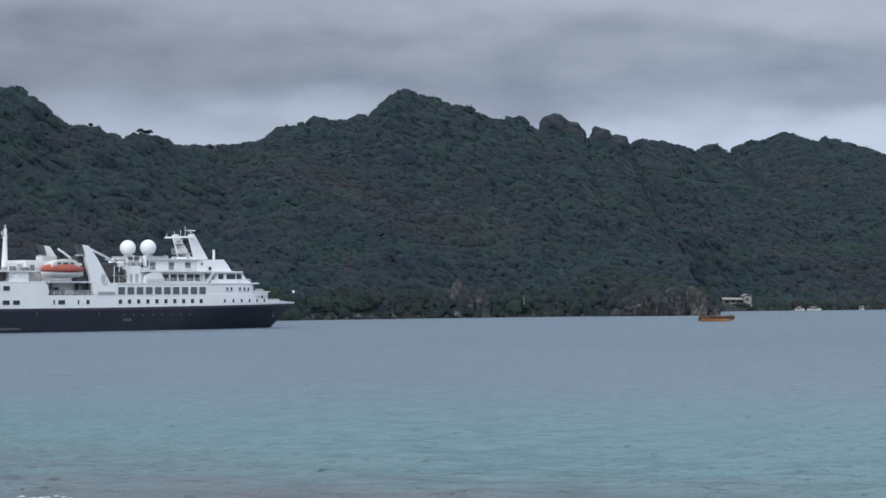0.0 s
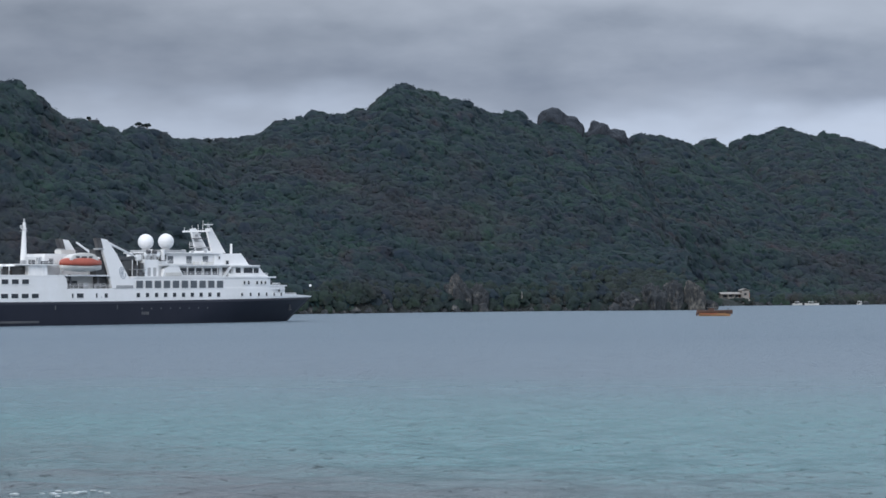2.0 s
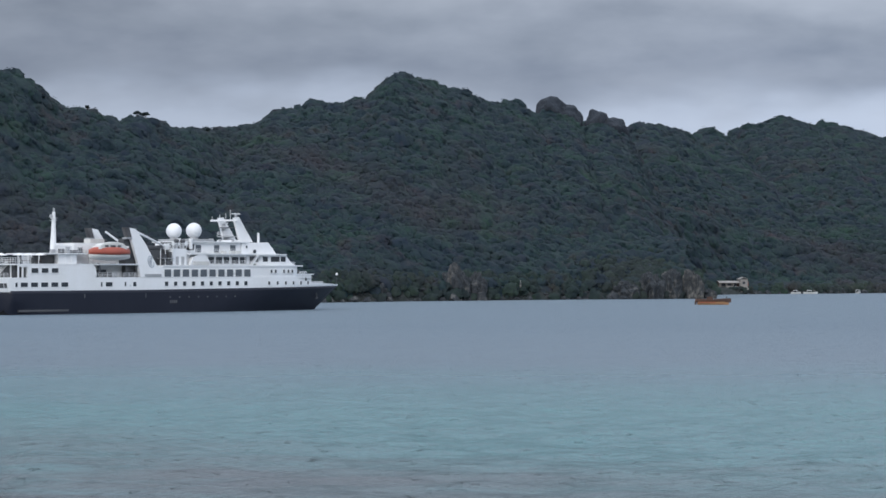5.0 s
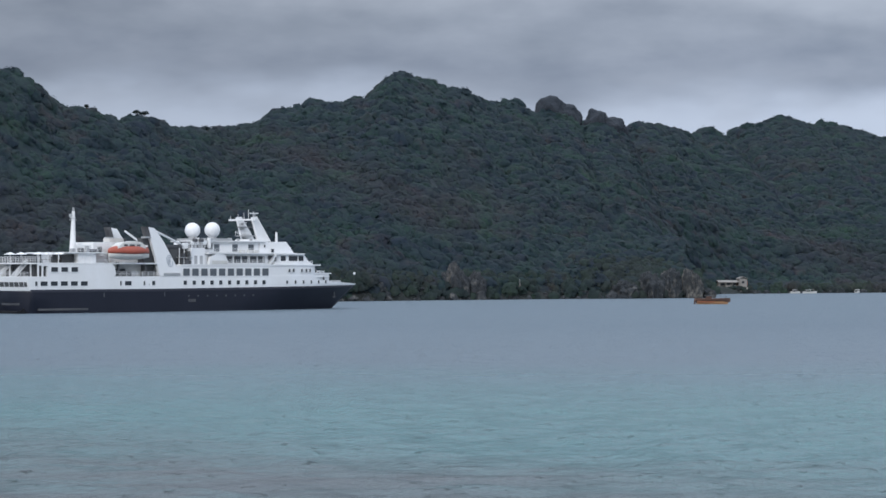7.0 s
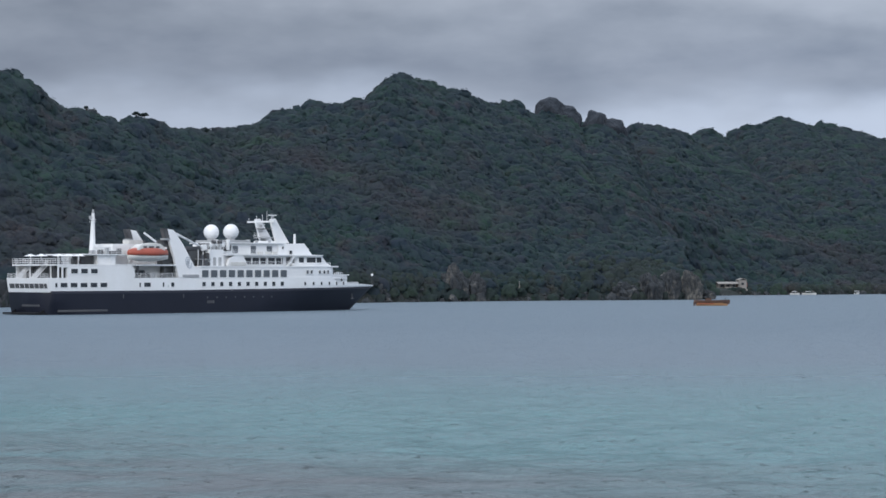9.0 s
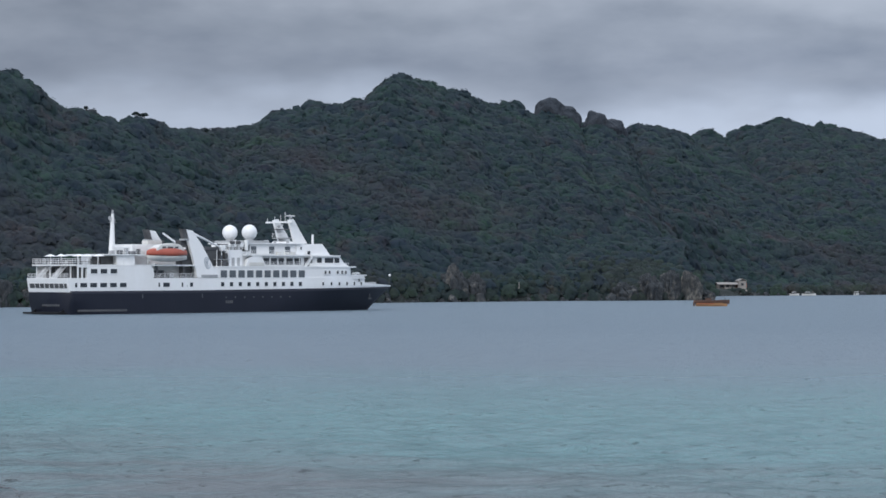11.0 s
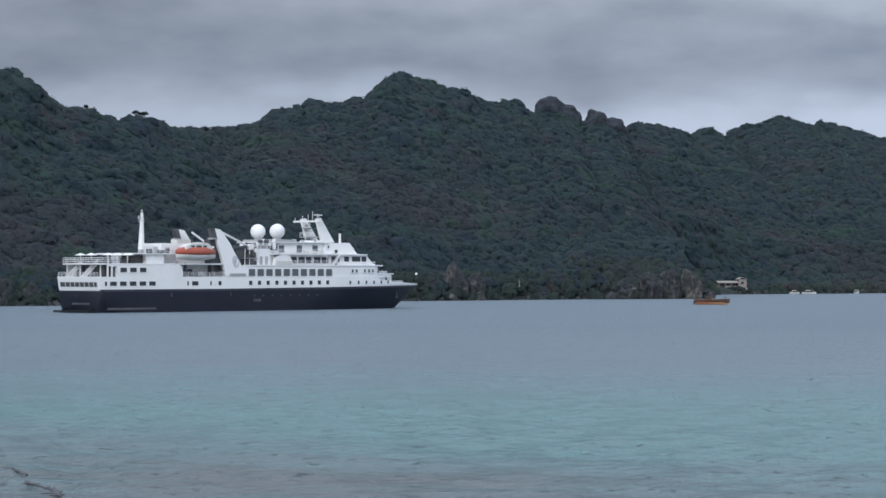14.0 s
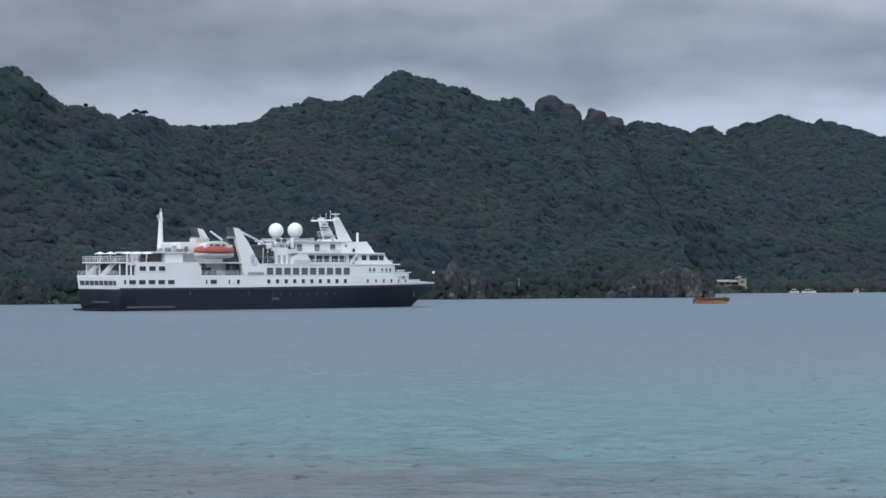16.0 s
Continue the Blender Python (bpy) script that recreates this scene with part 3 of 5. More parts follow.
def boulders():
    rng, bm = np.random.RandomState(5), B()
    for x in np.arange(-125, 215, 1.3):
        x = x + rng.uniform(-0.6, 0.6)
        r = rng.lognormal(-0.3, 0.5)
        m = Matrix.Translation((x, float(shore(x)) + rng.uniform(-1.5, 2.5), 0.1 * r)) @ Euler(rng.uniform(0, 6, 3)).to_matrix().to_4x4() @ Matrix.Diagonal((r * 1.2, r, r * 0.8, 1))
        made = bmesh.ops.create_icosphere(bm, subdivisions=1, radius=1, matrix=m)["verts"]
        for v in made:
            v.co += Vector(rng.normal(size=3) * 0.14 * r)
    ob = finish(new("boulders", bpy.data.meshes.new("boulders")), bm, ROCK)
    tagged(ob, "dark wet boulders strewn along the waterline", "boulders", kind="stuff")


boulders()


def make_house():
    z = 2.5
    h = thing("house", pose(105.3, 974, z, 0, 0, 4), "low cream rendered shore house with a shaded veranda", "house")
    part("foundation", box(B(), -0.4, 11.0, -0.9, 6.5, -2.8, -0.1), CONCRETE, h, "grey concrete foundation")
    part("wall", box(B(), 0, 7.8, 1.6, 6, -0.1, 1.9), WALLPAINT, h)
    part("wall", box(B(), 7.8, 10.7, -0.4, 6.2, -0.1, 3.2), WALLPAINT, h)
    part("parapet", prism(B(), [(2.4, -0.1), (7.8, -0.1), (7.8, 0.45), (2.4, 0.75)], "y", -0.8, -0.6), WALLPAINT, h, "pale veranda parapet")
    part("roof", prism(B(), [(-0.7, 1.75), (3.0, 2.45), (6.5, 1.75), (6.5, 1.9), (3.0, 2.6), (-0.7, 1.95)], "x", -0.4, 7.8), WALLPAINT, h, "pale sheet roof")
    part("roof", prism(B(), [(7.6, 3.15), (9.25, 3.85), (10.9, 3.15), (10.9, 3.3), (9.25, 4.0), (7.6, 3.3)], "y", -0.7, 6.4), WALLPAINT, h, "pale sheet roof")
    part("side_panel", box(B(), 10.7, 10.95, -0.3, 3.0, 0.6, 2.4), ROOFRED, h, "rusty red panel")
    for x in (0.0, 2.5, 5.0, 7.5):
        part("post", box(B(), x, x + 0.18, -0.55, -0.37, -0.1, 1.85), WALLPAINT, h)
    for x in (1.0, 3.2, 5.4):
        w = part("window", box(B(), x, x + 1.3, 1.54, 1.62, 0.6, 1.6), GLASS, h)
        part("sill", box(B(), x - 0.1, x + 1.4, 1.46, 1.6, 0.5, 0.6), CONCRETE, w)
    part("window", box(B(), 8.7, 9.7, -0.46, -0.38, 1.4, 2.3), GLASS, h)
    part("door", box(B(), 6.9, 7.7, 1.53, 1.62, -0.1, 1.7), BROWN, h)


make_house()


def skiff_hull(bm, length, beam, height, sheer_up=0.25):
    """A small open hull with pointed bow and flat stern, x forwards from the stern."""
    rows = []
    for i in range(17):
        u = i / 16
        w = beam / 2 * (1 - max(0, (u - 0.45) / 0.55) ** 2.2) * (0.8 + 0.2 * min(1, u * 4))
        top = height * (1 + sheer_up * (2 * u - 0.9) ** 2)
        prof = [(0.0, -0.35 * height), (0.7 * w, -0.2 * height), (0.92 * w, 0.35 * height), (w, top), (w - 0.07 if w > 0.1 else 0.0, top), (0.75 * w, 0.3 * height), (0, 0.22 * height)]
        x = u * length + 0.05 * length * u * u
        rows.append([bm.verts.new((x, -y, z)) for y, z in prof] + [bm.verts.new((x, y, z)) for y, z in prof[::-1]])
    for p, q in zip(rows, rows[1:]):
        for j in range(len(p)):
            k = (j + 1) % len(p)
            bm.faces.new((p[j], q[j], q[k], p[k]))
    bm.faces.new(rows[0][::-1])
    bm.faces.new(rows[-1])
    bmesh.ops.remove_doubles(bm, verts=bm.verts, dist=0.003)
    return bm


def make_orange_boat():
    b = thing("moored_boat", pose(67.3, 682, 0.0, 0, 0, 3), "orange and ochre painted wooden workboat moored off the rocks", "boat")
    lower = part("hull", skiff_hull(B(), 8.1, 2.8, 0.75, 0.1), OCHRE, b)
    lower.matrix_basis = pose(0.4, 0, 0)
    wale = part("bulwark", skiff_hull(B(), 9.1, 3.0, 0.72, 0.2), BROWN, b, "dark brown wooden bulwark")
    wale.matrix_basis = pose(-0.05, 0, 0.78)
    part("foredeck", prism(B(), [(7.0, -1.2), (9.0, -0.2), (9.0, 0.2), (7.0, 1.2)], "z", 1.3, 1.62), BROWN, b)
    part("wheelhouse", box(B(), 2.9, 4.4, -0.75, 0.75, 0.5, 2.15, 0.08), BROWN, b)
    part("roof", box(B(), 2.6, 4.7, -0.95, 0.95, 2.15, 2.27, 0.03), DARK, b)
    part("rudder", box(B(), -0.35, 0.05, -0.05, 0.05, -0.4, 1.1), BROWN, b)
    part("mooring_post", rod(B(), (8.3, 0, 1.5), (8.3, 0, 2.2), 0.09), DARK, b)
    part("stripe", box(B(), 0.6, 5.0, -1.50, 1.50, 0.56, 0.66), ORANGE, b, "bright orange rubbing strake")
    return b


orange_boat = make_orange_boat()


def make_white_boat(x, y, length, turn, label):
    b = thing("small_boat", pose(x, y, 0.0, 0, 0, turn), label, "boat", "boats moored by the village")
    part("hull", skiff_hull(B(), length, 1.9, 0.65), CREAM, b)
    part("canopy", box(B(), 0.25 * length, 0.62 * length, -0.8, 0.8, 1.25, 1.4, 0.03), WHITE, b, "white canopy")
    for px in (0.27, 0.60):
        for py in (-0.7, 0.7):
            part("post", rod(B(), (px * length, py, 0.3), (px * length, py, 1.28), 0.04), GREY, b)
    part("outboard_motor", box(B(), -0.45, 0.0, -0.2, 0.2, 0.2, 0.9, 0.08), DARK, b)


make_white_boat(133.2, 979, 3.6, 2, "small white open boat with a canopy, moored by trees")
make_white_boat(138.2, 981, 5.2, -3, "long white open boat with a canopy, moored by trees")
make_white_boat(161.3, 996, 2.6, 60, "little pale dinghy moored close to the trees")


def make_tree(x, y, z, height, spread, seed, label, flat=0.45, tufts=34):
    """A tapered trunk with limbs that each carry tufts of leaves."""
    rng = random.Random(seed)
    t = thing("tree", pose(x, y, z), label, "tree", "lone trees on the ridge")
    bm, ends = B(), []
    rod(bm, (0, 0, -3), (0.1 * height, 0, 0.55 * height), 0.09 * height * 0.5, 0.03 * height)
    for i in range(9):
        a = i * 2.4 + rng.uniform(-0.4, 0.4)
        r = spread * rng.uniform(0.35, 1.0)
        p = Vector((0.1 * height * 0.8, 0, height * rng.uniform(0.4, 0.55)))
        q = Vector((r * math.cos(a), r * math.sin(a), height * rng.uniform(0.72, 0.95)))
        rod(bm, p, q, 0.022 * height, 0.008 * height, 6)
        ends.append(q)
    part("trunk", bm, BARK, t)
    bm = B()
    for q in ends:
        for j in range(tufts):
            d = Vector((rng.gauss(0, 1), rng.gauss(0, 1), rng.gauss(0, 1))).normalized() * rng.uniform(0.3, 1.0) * spread * 0.42
            d.z *= flat
            c, r = q + d, rng.uniform(0.2, 0.42)
            nrm = Vector((rng.gauss(0, 0.4), -0.7 + rng.gauss(0, 0.3), 0.7)).normalized()
            e = nrm.orthogonal().normalized()
            f = nrm.cross(e)
            bm.faces.new([bm.verts.new(c + e * r), bm.verts.new(c + f * r), bm.verts.new(c - e * r), bm.verts.new(c - f * r)])
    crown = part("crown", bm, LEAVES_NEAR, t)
    for leaf in crown.data.polygons:
        if leaf.normal.y > 0:
            leaf.flip()
    return t


RIDGE_TREES = [(-103.0, 852, 3.1, 1.1, "broad flat-topped tree standing above the forest ridge"), (-116.8, 832, 3.2, 0.5, "thin leaning tree above the forest ridge"),
               (-84.3, 905, 3.4, 0.6, "thin leaning tree above the forest ridge"), (173, 1452, 3.8, 1.2, "small bushy tree on the far ridge"),
               (-100.4, 854, 2.6, 1.5, "broad flat-topped tree standing above the forest ridge")
]
for i, (tx, ty, th, ts, tl) in enumerate(RIDGE_TREES):
    make_tree(tx, ty, ridge_height(tx, ty), th, ts, 40 + i, tl)


def make_dead_tree():
    t = thing("dead_tree", pose(23.2, 794.5, ridge_height(23.2, 794.5)), "pale bleached dead tree stump among dark scrub", "tree stump")
    part("trunk", rod(B(), (0.5, 0, -1.0), (0.35, 0, 2.3), 0.34, 0.26), CONCRETE, t)
    part("branch", rod(B(), (0.35, 0, 2.2), (-0.7, 0, 2.6), 0.26, 0.12), CONCRETE, t)
    part("branch", rod(B(), (0.35, 0, 2.2), (0.5, 0.2, 2.7), 0.2, 0.1), CONCRETE, t)


make_dead_tree()


# ---- a low breaker on the reef close to the shore ----
def foam_material():
    m, n, l, b = material("sea_foam")
    tc = n.new("ShaderNodeTexCoord").outputs["Object"]
    f = noise_out(n, l, tc, 3.0, 5, 0.7)
    l.new(blend(n, l, ramp(n, l, f, 0.35, 0.6), (0.30, 0.37, 0.39), (0.62, 0.66, 0.68)), b.inputs["Base Color"])
    b.inputs["Roughness"].default_value = 0.7
    bump(n, l, b, f, 1.0, 0.1)
    return m


FOAM = foam_material()


def make_breaker():
    rng, bm = np.random.RandomState(9), B()
    for i in range(20):
        x, y = rng.normal(0, 0.8), rng.normal(0, 0.6)
        s = rng.uniform(0.03, 0.13)
        bmesh.ops.create_icosphere(bm, subdivisions=1, radius=1, matrix=Matrix.Translation((x, y + 0.3 * math.sin(x), 0.03)) @ Matrix.Diagonal((s * 2.2, s * 1.3, s * 0.5, 1)))
    ob = finish(new("breaking_wave", bpy.data.meshes.new("breaking_wave")), bm, FOAM, True)
    return tagged(ob, "scattered white foam of a small breaking wave", "sea foam", kind="stuff")


breaker = make_breaker()


def make_dark_strand():
    """A ragged dark strand added for the dark line of a wave over the reef."""
    rng, bm = np.random.RandomState(14), B()
    last = None
    for i in range(60):
        u = i / 59
        p = Vector((5.3 * (1 - u) + 0.25 * math.sin(11 * u) + rng.normal(0, 0.05), 17 * u, 0.10 + rng.normal(0, 0.01)))
        if last is not None:
            rod(bm, last, p, rng.uniform(0.03, 0.09), rng.uniform(0.03, 0.09), 6)
        last = p
    for i in range(16):
        u = rng.uniform(0, 0.6)
        p = Vector((5.3 * (1 - u) + 0.25 * math.sin(11 * u), 17 * u, 0.10))
        rod(bm, p, p + Vector((rng.uniform(-0.7, 0.2), rng.uniform(-0.8, 0.8), 0.0)), 0.05, 0.02, 5)
    ob = finish(new("seaweed", bpy.data.meshes.new("seaweed")), bm, SCUFF_SHADE)
    return tagged(ob, "dark ragged strand standing in for a wave's dark line over the reef", "seaweed")


seaweed = make_dark_strand()


# ---- the cruise ship: x from the stern to the bow, y to port, z from the waterline ----
BEAM = 7.6


def stem(z):
    """How far forwards the bow reaches at a height."""
    return 94.6 + 8.0 * min(1.0, max(-0.3, z / 5.8)) ** 1 if z > 0 else 94.6 + 1.0 * z


def half_breadth(x, z=5.0):
    """Half the hull's width at a station and height."""
    flare = min(max(z, 0) / 5.6, 1.0)
    start, end = 52 + 12 * flare, stem(z)
    b = BEAM if x <= start else BEAM * max(0.0, 1 - ((x - start) / (end - start)) ** (1.9 + 0.5 * flare))
    if x < 8 and z < 3:
        b *= 1 - 0.16 * (1 - max(z, 0) / 3) * ((8 - x) / 8) ** 2
    return b


def sheer(x):
    """Height of the edge between the dark hull and the white sides."""
    return 5.1 + 0.5 * max(0.0, (x - 35) / 67)


def stations(x0, x1, n):
    return [x0 + (x1 - x0) * i / (n - 1) for i in range(n)]


def shell(bm, low, high, n=60, levels=7):
    """Both sides of the hull between two heights that change along it, closed at its ends."""
    rows = []
    for u in stations(0, 1, n):
        row = []
        xt = u * 102.6
        lo, hi = low(xt), high(xt)
        for j in range(levels):
            z = lo + (hi - lo) * j / (levels - 1)
            x = xt if u < 0.5 else 51.3 + (u - 0.5) * 2 * (stem(z) - 51.3)
            row.append((x, half_breadth(x, z) if u < 1 else 0.0, z))
        rows.append([bm.verts.new((x, -y, z)) for x, y, z in row[::-1]] + [bm.verts.new(p) for p in row])
    for p, q in zip(rows, rows[1:]):
        for j in range(len(p)):
            k = (j + 1) % len(p)
            bm.faces.new((p[j], q[j], q[k], p[k]))
    bm.faces.new(rows[0])
    bmesh.ops.remove_doubles(bm, verts=bm.verts, dist=0.002)
    return bm


def plan(x0, x1, half, nose=0.0, inset=0.0, n=14):
    """Outline of a deckhouse: straight aft, following the hull forwards, with a rounded nose."""
    side = []
    for x in stations(x0, x1, n):
        h = min(half, max(0.4, half_breadth(x, 6.0) - inset))
        if nose and x > x1 - nose:
            h = min(h, half * math.sqrt(max(0.05, 1 - ((x - (x1 - nose)) / nose) ** 2 * 0.8)))
        side.append((x, h))
    return [(x, -h) for x, h in side] + [(x, h) for x, h in side[::-1]]


def grown(outline, k):
    """The outline moved outwards across the ship and forwards by k."""
    return [(x + (k if i in (len(outline) // 2 - 1, len(outline) // 2) else 0), y + math.copysign(k, y)) for i, (x, y) in enumerate(outline)]


def plate(bm, outline, dy):
    """A slab whose near face runs through points given in space and whose far face lies dy further across."""
    lo = [bm.verts.new(p) for p in outline]
    hi = [bm.verts.new((x, y + dy, z)) for x, y, z in outline]
    k = len(lo)
    bm.faces.new(lo)
    bm.faces.new(hi[::-1])
    for i in range(k):
        bm.faces.new((lo[i], hi[i], hi[(i + 1) % k], lo[(i + 1) % k]))
    return bm


def railing(bm, points, height=1.05, post=1.5, r=0.035, bars=3):
    """Posts and bars along a line of deck points."""
    for p, q in zip(points, points[1:]):
        p, q = Vector(p), Vector(q)
        n = max(1, int((q - p).length / post))
        for i in range(n + 1):
            c = p.lerp(q, i / n)
            rod(bm, c, c + Vector((0, 0, height)), r, sides=5)
        for j in range(bars):
            h = Vector((0, 0, height * (j + 1) / bars))
            rod(bm, p + h, q + h, r, sides=5)
    return bm


PANES = {}


def window(parent, x, y, z, w, h, turn=0.0, trim=None, name="window"):
    """A window seen from starboard: a dark pane in a shallow frame. x, z: its lower aft corner."""
    key = (w, h, turn, name)
    if key not in PANES:
        bm = box(B(), 0, w, -0.02, 0.05, 0, h)
        pane = bpy.data.meshes.new("pane")
        bm.to_mesh(pane)
        bm.free()
        pane.materials.append(GLASS_PALE if name == "saloon_window" else GLASS)
        bm = B()
        for a in ((-0.09, 0.0, -0.09, h + 0.09), (w, w + 0.09, -0.09, h + 0.09), (0, w, -0.09, 0), (0, w, h, h + 0.09)):
            box(bm, a[0], a[1], -0.06, 0.05, a[2], a[3])
        rim = bpy.data.meshes.new("frame")
        bm.to_mesh(rim)
        bm.free()
        rim.materials.append(trim or WHITE)
        PANES[key] = (pane, rim)
    ob = new(name, PANES[key][0])
    ob.parent = parent
    ob.matrix_basis = pose(x, y, z, 0, 0, turn)
    f = new("frame", PANES[key][1])
    f.parent = ob
    return ob


def hull_window(parent, x, z, w, h, name="window"):
    """A window set into the curving side of the bow."""
    a, b = half_breadth(x, 6.0), half_breadth(x + w, 6.0)
    return window(parent, x, -a - 0.01, z, w, h, math.degrees(math.atan2(a - b, w)), name=name)


def make_lifeboat(ship, side):
    boat = part("lifeboat", B(), ORANGE, ship, "enclosed lifeboat, orange above and white below")
    bm, rows = B(), []
    for i in range(21):
        u = i / 20
        w = 1.75 * (1 - abs(2 * u - 1) ** 2.6) + 0.04
        lift = 0.55 * abs(2 * u - 1) ** 2
        prof = [(0, 0.0 + lift), (0.55 * w, 0.12 + lift), (0.9 * w, 0.75 + 0.6 * lift), (w, 1.35 + 0.35 * lift)]
        x = 11.4 * u
        rows.append([bm.verts.new((x, -a, b)) for a, b in prof[::-1]] + [bm.verts.new((x, a, b)) for a, b in prof[1:]])
    for p, q in zip(rows, rows[1:]):
        for j in range(len(p)):
            k = (j + 1) % len(p)
            bm.faces.new((p[j], q[j], q[k], p[k]))
    bm.faces.new(rows[0]), bm.faces.new(rows[-1][::-1])
    lower = part("hull", bm, CREAM, boat, "white lower hull", True)
    bm, rows = B(), []
    for i in range(21):
        u = i / 20
        w = 1.72 * (1 - abs(2 * u - 1) ** 2.6) + 0.04
        lift = 0.55 * abs(2 * u - 1) ** 2
        hh = 1.15 * (1 - abs(2 * u - 1) ** 4.0) + 0.1
        prof = [(w + 0.08, 1.3 + 0.35 * lift), (w + 0.10, 2.0), (0.95 * w, 2.3 + 0.3 * hh), (0.7 * w, 2.3 + 0.6 * hh), (0, 2.3 + 0.7 * hh)]
        x = 11.4 * u
        rows.append([bm.verts.new((x, -a, b)) for a, b in prof] + [bm.verts.new((x, a, b)) for a, b in prof[-2::-1]])
    for p, q in zip(rows, rows[1:]):
        for j in range(len(p)):
            k = (j + 1) % len(p)
            bm.faces.new((p[j], q[j], q[k], p[k]))
    bm.faces.new(rows[0]), bm.faces.new(rows[-1][::-1])
    part("canopy", bm, ORANGE, boat, "orange canopy", True)
    part("cabin", prism(B(), [(1.7, 2.4), (9.8, 2.4), (9.3, 3.3), (8.4, 3.9), (6.6, 4.15), (3.2, 3.75), (2.3, 3.3)], "y", -1.3, 1.3, 0.15), CREAM, boat, "pale raised cabin")
    for x, w in ((3.4, 1.0), (4.9, 1.5), (6.9, 1.0)):
        part("window", box(B(), x, x + w, -1.34, 1.34, 3.0, 3.4), DARK, boat)
    part("grab_line", rod(B(), (1.2, -1.72, 1.42), (10.2, -1.72, 1.42), 0.06, sides=5), DARK, boat)
    boat.matrix_basis = pose(20.9, side * 7.4, 11.5)
    return boat


def deck_gear(ship):
    """Winches, reels, lockers and posts crowded between the funnels and the domes."""
    rng = random.Random(3)
    for x, z in ((41.8, 10.6), (43.2, 10.6), (44.3, 10.6), (42.4, 12.0), (43.8, 12.2)):
        w = rng.uniform(0.7, 1.2)
        part("winch", box(B(), x, x + w, -6.9, -5.9, z, z + rng.uniform(0.9, 1.4), 0.12), rng.choice((GREY, DARK, SCUFF_SHADE)), ship)
    for x, top in ((41.6, 14.2), (43.0, 14.9), (44.7, 14.4), (45.2, 15.6)):
        part("post", rod(B(), (x, -6.6, 10.55), (x + 0.1, -6.6, top), 0.09, sides=6), WHITE, ship)
    part("gear_platform", box(B(), 41.4, 45.3, -6.9, -4.6, 12.0, 12.12), GREY, ship)
    # flat dark panel stands for the shaded depth behind the gear
    part("gear_back", box(B(), 41.3, 45.4, -4.5, -4.2, 10.55, 14.4), DARK, ship, "dark panel for the shade behind the deck gear")
    for x in (46.4, 48.2):
        reel = part("hose_reel", rod(B(), (x, -5.9, 16.0), (x + 0.9, -5.9, 16.0), 0.42, sides=12), SCUFF_SHADE, ship, "dark hose reel")
        part("reel_stand", box(B(), x + 0.1, x + 0.8, -6.1, -5.6, 14.3, 15.7), GREY, reel)
    part("railing", railing(B(), [(44.0, -6.2, 14.3), (50.4, -6.2, 14.3)], 1.1, 0.9, 0.045), WHITE, ship)
    for x in (57.2, 61.5, 66.2):
        part("promenade_post", rod(B(), (x, -7.25, 10.55), (x, -7.25, 12.95), 0.07, sides=6), WHITE, ship)
    for x in (52.0, 57.0, 61.4, 65.3):
        part("roof_vent", rod(B(), (x, -4.0, 15.9), (x, -4.0, 16.5), 0.3, 0.38, 10), GREY, ship)
    for x, y in ((60.3, -5.0), (62.5, -5.3), (64.6, -5.0)):
        part("deck_box", box(B(), x, x + 1.2, y - 1.2, y - 0.5, 13.2, 13.9, 0.05), CREAM, ship)


